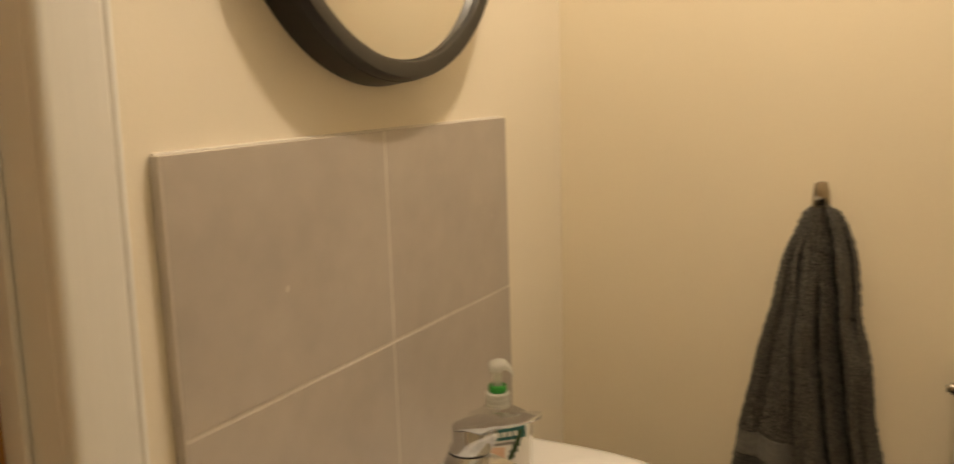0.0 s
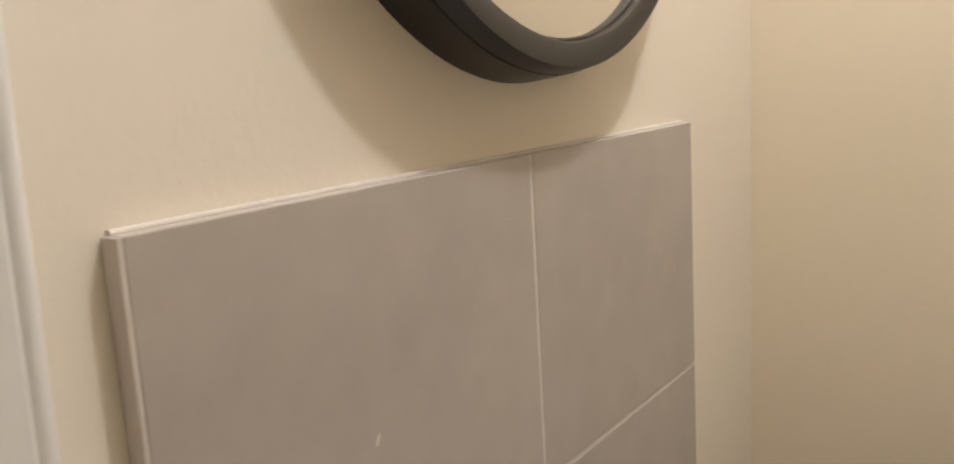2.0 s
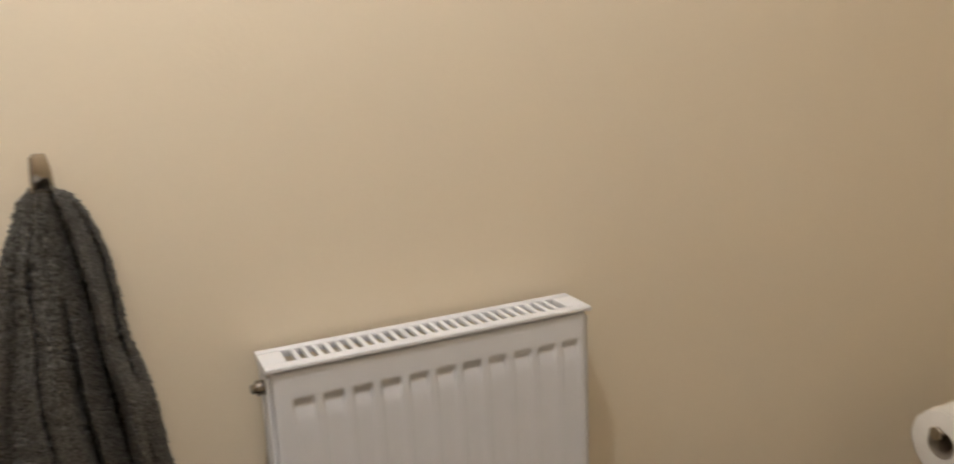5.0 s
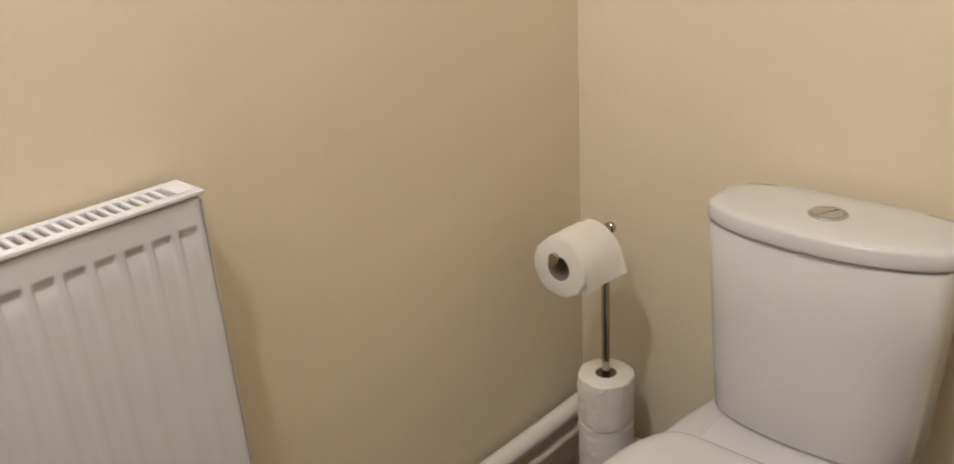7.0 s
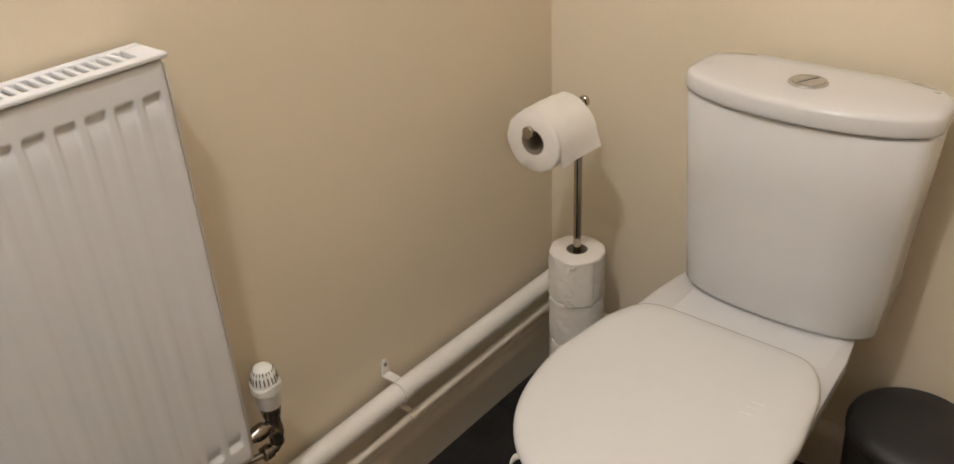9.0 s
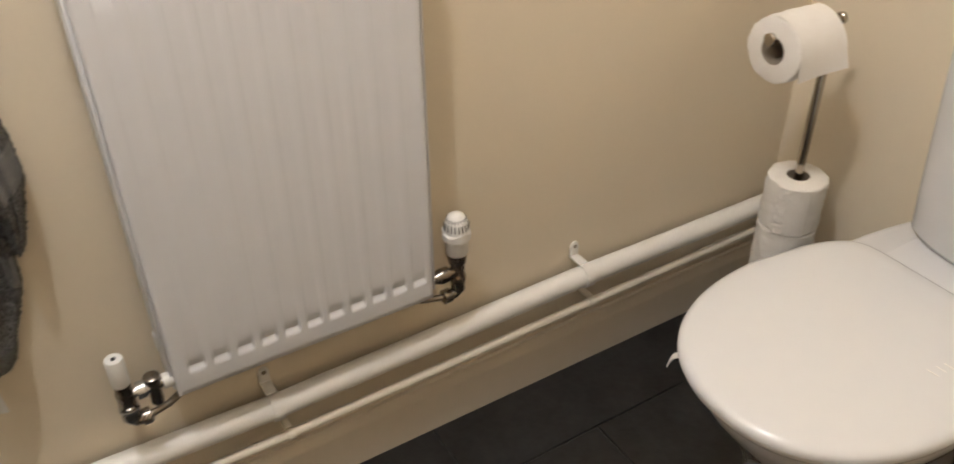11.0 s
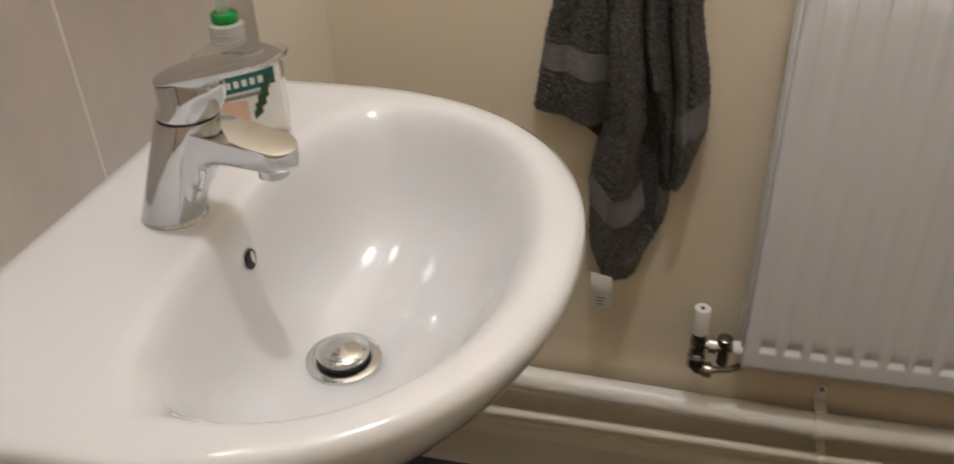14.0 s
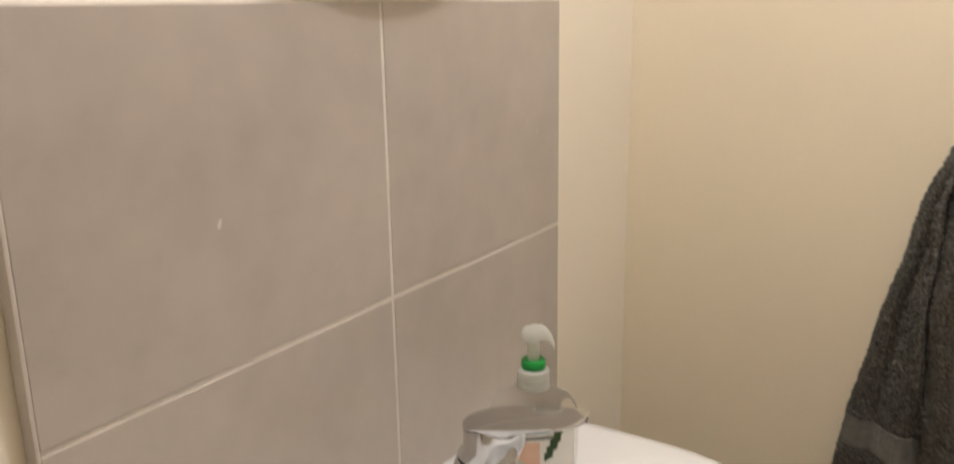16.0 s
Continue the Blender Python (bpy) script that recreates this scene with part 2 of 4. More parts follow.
floor = structure("floor", box((-0.12, YS - 0.1, -0.1), (XE + 0.1, 0.1, -0.004)), DARKGAP, "black slate-effect tiled floor", "floor")

# skirting boards with a moulded top
def skirting(name, run, a, b, side):
    prof = [(0.0, 0.0), (0.018, 0.0), (0.018, 0.082), (0.0155, 0.090), (0.009, 0.096), (0.006, 0.104), (0.0, 0.106)]
    if run == "x":
        bm = extrude([(side * -p, z) for p, z in prof], "x", a, b)
        # outline is (y, z)
    else:
        bm = extrude([(XE - p if side > 0 else p, z) for p, z in prof], "y", a, b)
    return structure(name, bm, SKIRT, "cream gloss painted skirting board", "skirting board")


skirting("baseboard_north", "x", 0.0, XE, 1)
skirting("baseboard_east", "y", YS, -0.0185, 1)
skirting("baseboard_west", "y", -0.895, -0.0185, -1)

# door lining, architrave and oak door
door = thing("door_1", (-0.1, -1.365, 0), "closed oak veneer door in a white painted frame", "door", kind="structure")
slab = part("door_leaf", box((-0.099, -1.751, 0.006), (-0.061, -0.9675, 2.0), 0.002), OAK, door, "warm oak veneer leaf", 8)
for lo, hi in ((-0.965, OP0 - 0.0005), (OP1 + 0.0005, -1.753)):
    part("jamb", box((-0.121, lo, 0), (0.001, hi, OPH - 0.001), 0.0015), GLOSS, door)
part("door_stop", box((-0.0605, -0.9725, 0), (-0.033, -0.9655, 2.0), 0.0025), GLOSS, door)
part("door_stop", box((-0.0605, -1.7525, 0), (-0.048, -1.7445, 2.0), 0.0015), GLOSS, door)
part("head_lining", box((-0.121, -1.7525, 2.001), (0.001, -0.9655, OPH - 0.0005), 0.0015), GLOSS, door)


def architrave(y_in, y_out, z1):
    s = 1 if y_out > y_in else -1
    w = abs(y_out - y_in)
    prof = [(0.0, 0.0), (0.0, 0.009), (0.0012, 0.0122), (0.004, 0.0146), (0.009, 0.0158), (w - 0.0125, 0.0165), (w - 0.0105, 0.0148), (w - 0.0085, 0.0162),
            (w - 0.006, 0.0168), (w - 0.003, 0.0155), (w - 0.0006, 0.0115), (w, 0.008), (w, 0.0)]
    bm = extrude([(d, y_in + s * t) for t, d in prof], "z", 0.0, z1)
    return part("architrave", bm, GLOSS, door)


architrave(-0.964, -0.896, 2.085)
architrave(-1.754, -1.814, 2.085)
part("architrave", box((0.0005, -1.7535, 2.024), (0.016, -0.9645, 2.0845), 0.002), GLOSS, door)
lever = part("door_handle", merge(revolve([(0.026, 0.0), (0.026, 0.006), (0.024, 0.008)], (-0.060, -1.67, 1.02), 28, "x"),
             tube([(-0.054, -1.67, 1.02), (-0.020, -1.67, 1.02), (-0.013, -1.66, 1.02), (-0.011, -1.56, 1.02)], 0.009)), CHROME, door, "chrome lever handle")

# ---- splashback over the basin ----
splash = thing("tile_splashback", (0, -0.54, 0.80), "taupe stone-effect tiled splashback above the basin", "splashback")
splash.rotation_euler.x = radians(0.9)
part("grout_bed", box((0.0, -0.8468, 0.802), (0.0113, -0.2215, 1.2993), 0.0006), GROUT, splash, "pale grout joints")
for y0, y1 in ((-0.847, -0.5274), (-0.5240, -0.221)):
    for z0, z1 in ((0.800, 1.0518), (1.0552, 1.2995)):
        part("tile", box((0.002, y0, z0), (0.012, y1, z1), 0.0009), TILE, splash, angle=8)
part("edge_trim", box((0.0005, -0.8497, 0.8005), (0.0118, -0.8466, 1.2992), 0.0010), TILE_PALE, splash, "pale edge trim")
part("sealant", tube([(0.0022, -0.847, 1.2998), (0.0022, -0.54, 1.2997), (0.0022, -0.2215, 1.2998)], 0.0021, 10), GROUT, splash, "pale sealant bead")
part("chip", extrude([(-0.7080, 1.155), (-0.7060, 1.154), (-0.7040, 1.157), (-0.7035, 1.161), (-0.7052, 1.1605), (-0.7072, 1.158)], "x", 0.0117, 0.0122), GROUT, splash, "small pale chip in the glaze")

for sy, sz, sw, sh in ((-0.272, 1.163, 0.0022, 0.0050), (-0.304, 1.186, 0.0026, 0.0032), (-0.292, 1.176, 0.0016, 0.0042), (-0.560, 1.258, 0.0030, 0.0018), (-0.330, 1.140, 0.0018, 0.0024)):
    part("scuff", extrude([(sy, sz), (sy + sw, sz + sh * 0.3), (sy + sw * 1.2, sz + sh), (sy + sw * 0.4, sz + sh * 0.8)], "x", 0.0117, 0.01215), TILE_PALE, splash, "faint pale scuff on the tile")

# ---- round mirror ----
MY, MZ, MR = -0.517, 1.572, 0.237
mirror = thing("round_mirror", (0, MY, MZ), "round wall mirror in a deep black metal frame", "mirror")
part("frame", revolve([(MR + 0.006, 0.0), (MR + 0.002, 0.030), (MR + 0.0008, 0.0305), (MR + 0.0006, 0.0315), (MR + 0.0012, 0.032), (MR - 0.001, 0.042),
                       (MR - 0.003, 0.044), (MR - 0.018, 0.044), (MR - 0.020, 0.0425), (MR - 0.021, 0.034), (MR - 0.021, 0.0)],
                      (0, MY, MZ), 128, "x", False, False), BLACKF, mirror, "black powder-coated frame")
part("mirror_glass", revolve([(MR - 0.0215, 0.030), (MR - 0.0215, 0.036), (MR - 0.0235, 0.0368)], (0, MY, MZ), 128, "x"), MIRROR, mirror, "clear mirror glass")

# ---- basin on its pedestal ----
BY, BZ = -0.545, 0.828
basin = thing("pedestal_basin", (0.012, BY, 0), "white ceramic wash basin on a pedestal below the splashback", "basin")


def basin_ring(front, back, half, z, nf=2.2, nb=5.0, cx=0.16):
    return oval(cx, BY, front - cx, cx - back, half, z, nf, nb, 112)


rings = [basin_ring(0.235, 0.030, 0.115, 0.655, 2.1, 3.5), basin_ring(0.283, 0.016, 0.160, 0.672, 2.1, 4),
         basin_ring(0.335, 0.015, 0.197, 0.702, 2.15, 6), basin_ring(0.384, 0.0145, 0.231, 0.748, 2.2, 8),
         basin_ring(0.414, 0.014, 0.250, 0.785, 2.2, 15), basin_ring(0.426, 0.014, 0.2575, 0.806, 2.2, 15),
         basin_ring(0.429, 0.014, 0.2590, 0.817, 2.2, 15), basin_ring(0.4265, 0.014, 0.2570, 0.8245, 2.2, 15),
         basin_ring(0.420, 0.016, 0.2515, 0.8280, 2.2, 15), basin_ring(0.411, 0.030, 0.242, 0.8285, 2.2, 13),
         basin_ring(0.4030, 0.138, 0.2225, 0.8283, 2.2, 2.7, 0.200), basin_ring(0.3960, 0.1465, 0.2160, 0.8270, 2.2, 2.7, 0.212), basin_ring(0.3885, 0.1515, 0.2085, 0.8222, 2.2, 2.7, 0.222),
         basin_ring(0.378, 0.1548, 0.1985, 0.808, 2.2, 2.7, 0.232), basin_ring(0.364, 0.1575, 0.187, 0.783, 2.2, 2.6, 0.239),
         basin_ring(0.348, 0.1610, 0.172, 0.755, 2.2, 2.6, 0.243), basin_ring(0.330, 0.1655, 0.151, 0.730, 2.15, 2.5, 0.242),
         basin_ring(0.306, 0.173, 0.122, 0.711, 2.1, 2.4, 0.240), basin_ring(0.285, 0.184, 0.087, 0.6985, 2.05, 2.2, 0.236), basin_ring(0.266, 0.193, 0.048, 0.6908, 2, 2.1, 0.230),
         basin_ring(0.264, 0.196, 0.034, 0.6885, 2, 2, 0.229), basin_ring(0.250, 0.208, 0.019, 0.680, 2, 2, 0.229)]
bowl = part("bowl", loft(rings), CERAMIC, basin, "glossy white ceramic bowl", 60)
prow = []
for z, fx, bx, hw in ((0.0, 0.262, 0.035, 0.098), (0.012, 0.262, 0.035, 0.098), (0.03, 0.252, 0.037, 0.090), (0.10, 0.236, 0.04, 0.078), (0.35, 0.232, 0.04, 0.074),
                      (0.55, 0.240, 0.04, 0.082), (0.64, 0.250, 0.036, 0.098), (0.672, 0.262, 0.03, 0.112)):
    prow.append(oval(0.12, BY, fx - 0.12, 0.12 - bx, hw, z, 2.3, 5, 56))
part("pedestal", loft(prow), CERAMIC, basin, angle=60)
DX = 0.2285
waste = part("waste", revolve([(0.020, -0.012), (0.0205, 0.0005), (0.023, 0.0018), (0.0295, 0.0022), (0.0325, 0.0012), (0.033, -0.002)], (DX, BY, 0.6895), 48, "z", False, False), CHROME, basin, "chrome waste flange")
part("gasket", revolve([(0.0195, -0.014), (0.0215, -0.008), (0.0215, 0.004), (0.019, 0.006)], (DX, BY, 0.6895), 40), RUBBER, waste, "black rubber seal")
part("plug", revolve([(0.018, 0.004), (0.0225, 0.0065), (0.0228, 0.0085), (0.021, 0.0105), (0.012, 0.0125), (0.0, 0.0132)], (DX, BY, 0.6895), 44), CHROME, waste, "chrome pop-up plug")
# No hole is cut in the bowl; a black disc paints its shade.
ov = revolve([(0.0145, 0.0016), (0.012, 0.0016), (0.0105, -0.002), (0.0105, -0.02)], (0, 0, 0), 36)
bmesh.ops.scale(ov, vec=(0.60, 0.56, 1.0), verts=ov.verts)
bmesh.ops.transform(ov, matrix=Matrix.Translation((0.1578, BY, 0.784)) @ Matrix.Rotation(radians(83), 4, "Y"), verts=ov.verts)
part("overflow", ov, RUBBER, basin, "overflow hole, its shade painted as a dark disc")
# A small white patch on the disc paints the throat's lit side.
lip = revolve([(0.0098, 0.0019), (0.0085, 0.0021), (0.0, 0.0021)], (0, 0, 0), 32)
bmesh.ops.scale(lip, vec=(0.60, 0.30, 1.0), verts=lip.verts)
bmesh.ops.transform(lip, matrix=Matrix.Translation((0.1578, BY + 0.0030, 0.784)) @ Matrix.Rotation(radians(83), 4, "Y"), verts=lip.verts)
part("overflow_lit_side", lip, CERAMIC, basin, "white patch painted as the lit inside of the overflow")

# ---- mixer tap ----
TX, TY = 0.104, -0.553
tap = thing("mixer_tap", (TX, TY, BZ), "chrome single-lever mixer tap on the basin ledge", "tap")


def lean(z):
    """Centre line of the leaning tap body."""
    return TX + 0.37 * max(0.0, z - 0.832)


body = []
for z, r in ((0.826, 0.0262), (0.8290, 0.0264), (0.8305, 0.0258), (0.832, 0.0252), (0.87, 0.0244), (0.9155, 0.0240), (0.9172, 0.0232)):
    body.append([Vector((lean(z) + r * math.cos(2 * math.pi * i / 64), TY + r * math.sin(2 * math.pi * i / 64), z)) for i in range(64)])
part("body", loft(body), CHROME, tap, angle=32)
part("collar", loft([[Vector((lean(z) + 0.0222 * math.cos(2 * math.pi * i / 48), TY + 0.0222 * math.sin(2 * math.pi * i / 48), z)) for i in range(48)] for z in (0.9165, 0.9195)]), RUBBER, tap, "dark joint ring")


def slab(stations, name, mat, parent, label="", low=3.2):
    """Stations of (x, top, bottom, half width): flat on top with a crisp edge, rounded beneath."""
    rings = []
    for x, top, bot, w in stations:
        b = min(0.0009, w * 0.3, (top - bot) * 0.3)
        ring = [Vector((x, TY + y, z)) for y, z in ((w, top - b), (w - b * 0.4, top - b * 0.3), (w - b * 1.6, top), (0, top + 0.0004), (-w + b * 1.6, top), (-w + b * 0.4, top - b * 0.3), (-w, top - b))]
        for i in range(1, 28):
            t = math.pi + math.pi * i / 28
            c, n = math.cos(t), -math.sin(t)
            ring.append(Vector((x, TY + math.copysign(abs(c) ** (2 / low), c) * w, top - b - n ** (2 / low) * (top - b - bot))))
        rings.append(ring)
    return part(name, loft(rings), mat, parent, label, 30)


def spout_top(x):
    return 0.9128 - 0.215 * (x - 0.036)


def spout_bottom(x):
    return lerp_table([(-0.020, 0.848), (-0.036, 0.858), (-0.042, 0.872), (-0.048, 0.8795), (-0.056, 0.8825), (-0.088, 0.8790), (-0.120, 0.8785)], -x)


st = [(x, spout_top(x), spout_bottom(x), w) for x, w in ((0.020, 0.0195), (0.030, 0.0205), (0.036, 0.0208), (0.042, 0.0207), (0.048, 0.0205), (0.056, 0.0203), (0.070, 0.0198), (0.085, 0.0192), (0.094, 0.0188))]
st += [(0.094 + 0.0185 * math.sin(a), spout_top(0.094 + 0.0185 * math.sin(a)), spout_bottom(0.1) + 0.004 * (1 - math.cos(a)), max(0.002, 0.0188 * math.cos(a))) for a in (0.25, 0.5, 0.75, 1.0, 1.2, 1.36, 1.47)]
slab([(TX + x, t, b, w) for x, t, b, w in st], "spout", CHROME, tap)
part("aerator", revolve([(0.0105, 0.0), (0.0118, 0.001), (0.0118, 0.010)], (TX + 0.092, TY, 0.8725), 32), CHROME, tap)


def lever_top(x):
    return 0.9462 + 0.235 * (x - 0.012)


HR = 0.0243
HC = lean(0.935) - TX
head = []
for z in (0.9192, 0.9205, 0.9215):
    r = HR - (0.0012 if z < 0.92 else 0.0003 if z < 0.921 else 0.0)
    head.append([Vector((lean(z) + r * math.cos(2 * math.pi * i / 64), TY + r * math.sin(2 * math.pi * i / 64), z)) for i in range(64)])
for f in (0.33, 0.66, 1.0):
    ring = []
    for i in range(64):
        x = HC + HR * math.cos(2 * math.pi * i / 64)
        ring.append(Vector((TX + x, TY + HR * math.sin(2 * math.pi * i / 64), 0.9215 + (lever_top(x) - 0.0035 - 0.9215) * f)))
    head.append(ring)
lever = part("lever", loft(head), CHROME, tap, "chrome lever head", 32)
st = []
for k in range(11):
    a = math.pi - (math.pi / 2) * (k + 0.6) / 10.6
    st.append((HC + (HR + 0.0004) * math.cos(a), (HR + 0.0004) * math.sin(a), 0.006))
for x, w, th in ((HC + 0.008, 0.0244, 0.0105), (HC + 0.017, 0.0240, 0.0140), (HC + 0.0235, 0.0236, 0.0135), (HC + 0.029, 0.0232, 0.0100), (HC + 0.037, 0.0226, 0.0078), (HC + 0.050, 0.0218, 0.0062), (HC + 0.060, 0.0208, 0.0052)):
    st.append((x, w, th))
for a in (0.3, 0.6, 0.9, 1.15, 1.35, 1.48):
    st.append((HC + 0.060 + 0.0175 * math.sin(a), 0.0208 * math.cos(a) ** 0.9, 0.0052 - 0.0018 * math.sin(a)))
slab([(TX + x, lever_top(x), lever_top(x) - th, w) for x, w, th in st], "lever_plate", CHROME, lever, "flat chrome lever", 2.6)

# ---- soap bottle ----
SX, SY = 0.108, -0.428
soap = thing("soap_dispenser", (SX, SY, BZ), "clear plastic hand soap pump bottle with green collar", "soap bottle")
TURN = Matrix.Translation((SX, SY, 0)) @ Matrix.Rotation(radians(30), 4, "Z")


def soap_ring(half, depth, z, seg=48):
    return [TURN @ Vector((math.copysign(abs(math.cos(t)) ** 0.75, math.cos(t)) * half, math.copysign(abs(math.sin(t)) ** 0.75, math.sin(t)) * depth, z))
            for t in [2 * math.pi * i / seg for i in range(seg)]]


part("bottle", loft([soap_ring(h, d, z) for h, d, z in ((0.036, 0.019, 0.829), (0.040, 0.022, 0.834), (0.042, 0.023, 0.86), (0.042, 0.023, 0.895), (0.040, 0.022, 0.904), (0.034, 0.020, 0.911), (0.022, 0.017, 0.917), (0.0155, 0.0155, 0.920), (0.015, 0.015, 0.925))]), SOAPY, soap, "clear plastic bottle", 60)


def on_label(u0, u1, z0, z1, lift, n=10, shear=0.0):
    """A patch bent round the bottle's face, u across in metres."""
    def face(u, z):
        s = min(1.0, abs(u) / 0.0425)
        return TURN @ Vector((u, -(0.0232 * (1 - s ** 2.667) ** 0.375) - lift, z + shear * u))
    rings = [[face(u0 + (u1 - u0) * i / n, z0) for i in range(n + 1)], [face(u0 + (u1 - u0) * i / n, z1) for i in range(n + 1)]]
    back = [[p - TURN.to_3x3() @ Vector((0, -0.0003, 0)) for p in r] for r in rings]
    return loft([rings[0], rings[1], back[1], back[0], rings[0]], False, False, False)


lab = part("front_label", on_label(-0.037, 0.037, 0.845, 0.902, 0.0004), LABEL, soap, "white printed label")
part("brand_band", on_label(-0.032, 0.032, 0.884, 0.899, 0.0008, shear=0.10), TEAL, lab, "teal printed band")
for k in range(7):
    part("brand_bar", on_label(-0.024 + k * 0.0069, -0.0197 + k * 0.0069, 0.8885, 0.8945, 0.0012, 3, 0.10), LABEL, lab, "pale printed bar")
part("caption_bar", on_label(-0.018, 0.022, 0.878, 0.8815, 0.0008, shear=0.10), GREYINK, lab)
part("fruit_print", on_label(-0.030, 0.006, 0.851, 0.876, 0.0008), PEACH, lab, "peach printed picture")
for k, (u, z, w) in enumerate(((0.014, 0.850, 0.004), (0.017, 0.855, 0.005), (0.020, 0.860, 0.005), (0.0225, 0.866, 0.004), (0.025, 0.872, 0.003))):
    part("leaf_print", on_label(u - w, u + w, z, z + 0.008, 0.0008 + 0.0001 * k, 3, 0.7), LEAF, lab, "green printed leaf")
part("neck", revolve([(0.0147, 0.0), (0.0150, 0.001), (0.0150, 0.004), (0.0143, 0.0045), (0.0143, 0.0065), (0.0150, 0.007), (0.0150, 0.0105), (0.0143, 0.011), (0.0143, 0.013), (0.0148, 0.0135), (0.0148, 0.017), (0.013, 0.018)], (SX, SY, 0.9205), 40), PUMP, soap, "ribbed frosted collar")
part("lock_ring", revolve([(0.0105, 0.0), (0.0112, 0.001), (0.0112, 0.0075), (0.0105, 0.0085)], (SX, SY, 0.9388), 36), GREEN, soap, "bright green ring")
part("pump_stem", revolve([(0.0055, 0.0), (0.0055, 0.020)], (SX, SY, 0.947), 24), PUMP, soap)
noz = []
for d, top, bot, w in ((-0.011, 0.974, 0.968, 0.005), (-0.008, 0.978, 0.964, 0.0085), (0.0, 0.9805, 0.963, 0.0100), (0.008, 0.980, 0.966, 0.0095), (0.012, 0.977, 0.966, 0.008), (0.0165, 0.971, 0.961, 0.006), (0.0190, 0.964, 0.956, 0.0045)):
    noz.append([TURN @ Vector((d, math.cos(2 * math.pi * i / 24) * w, (top + bot) / 2 + math.sin(2 * math.pi * i / 24) * (top - bot) / 2)) for i in range(24)])
part("nozzle", loft(noz), PUMP, soap, "frosted pump nozzle", 60)

# ---- radiator ----
RX0, RX1, RZ0, RZ1 = 0.614, 1.014, 0.341, 0.930
rad = thing("radiator", (0.814, 0, RZ0), "white steel panel radiator with top grille on the wall", "radiator")
PITCH, FIRST = 0.0339, 0.6475


def flute(x, z):
    d = min(abs(x - (FIRST + k * PITCH)) for k in range(11))
    near = min(z - 0.3765, 0.9025 - z)
    soft = 0.0035 + 0.0060 * max(0.0, min(1.0, near / 0.12))
    across = max(0.0, min(1.0, (0.0118 + soft * 0.4 - d) / soft))
    across = across * across * (3 - 2 * across)
    along = max(0.0, min(1.0, (z - 0.3765) / 0.0085)) * max(0.0, min(1.0, (0.9025 - z) / 0.0090))
    deep = 0.0009 + 0.0062 * max(0.0, 1 - near / 0.026) ** 1.3
    return deep * across * along


PX0, PX1, PZ1 = RX0 + 0.0008, RX1 - 0.0042, RZ1 + 0.0060
cols = [PX0 + 0.0005, PX0 + 0.002, PX0 + 0.006]
x = RX0 + 0.014
while x < RX1 - 0.012:
    cols.append(x)
    x += 0.0014
cols += [PX1 - 0.006, PX1 - 0.002, PX1 - 0.0005]
zs = [RZ0 + 0.0005, RZ0 + 0.002, RZ0 + 0.012, 0.372, 0.3764, 0.3790, 0.3815, 0.3840, 0.3852, 0.388, 0.394, 0.400, 0.407, 0.415, 0.43, 0.46, 0.50, 0.60, 0.70, 0.80, 0.84, 0.855, 0.866, 0.874, 0.881, 0.888, 0.8922, 0.8936, 0.8965, 0.8995, 0.9026, 0.906, PZ1 - 0.012, PZ1 - 0.004, PZ1 - 0.002, PZ1 - 0.0005]
rows = []
for z in zs:
    row = []
    for x in cols:
        edge = min(x - PX0, PX1 - x, z - RZ0, PZ1 - z)
        back = 0.004 * max(0.0, 1 - edge / 0.004) ** 2
        row.append((x, -0.0745 + flute(x, z) + back, z))
    rows.append(row)
rows = [[(p[0], -0.058, p[2]) for p in rows[0]]] + rows + [[(p[0], -0.058, p[2]) for p in rows[-1]]]
rows = [[(r[0][0], -0.058, r[0][2])] + r + [(r[-1][0], -0.058, r[-1][2])] for r in rows]
part("front_panel", loft(rows, False, False, False), RAD, rad, "white enamelled fluted panel", 50)
part("convector", box((RX0 + 0.006, -0.057, RZ0 + 0.02), (RX1 - 0.006, -0.024, RZ1 - 0.05)), FIN, rad, "convector coloured dark for the shade inside")
for x0 in (RX0 - 0.0025, RX1 - 0.0005):
    part("side_panel", box((x0, -0.066, RZ0 + 0.010), (x0 + 0.003, -0.016, RZ1 - 0.002), 0.001), RAD, rad)
gx0, gx1, gy0, gy1, gz = RX0 - 0.005, RX1 + 0.001, -0.0785, -0.0135, 0.9440
grille = part("top_grille", merge(box((gx0, gy0, gz - 0.0058), (gx1, gy0 + 0.0155, gz), 0.0015), box((gx0, gy1 - 0.013, gz - 0.0095), (gx1, gy1, gz), 0.0015),
              box((gx0, gy0 + 0.0157, gz - 0.012), (gx0 + 0.027, gy1 - 0.0132, gz - 0.0004), 0.0008), box((gx1 - 0.027, gy0 + 0.0157, gz - 0.012), (gx1, gy1 - 0.0132, gz - 0.0004), 0.0008)), RAD, rad, "white pressed top grille")
NS = 27
g0, g1 = gx0 + 0.027, gx1 - 0.027
step = (g1 - g0) / NS
bar_mesh = None
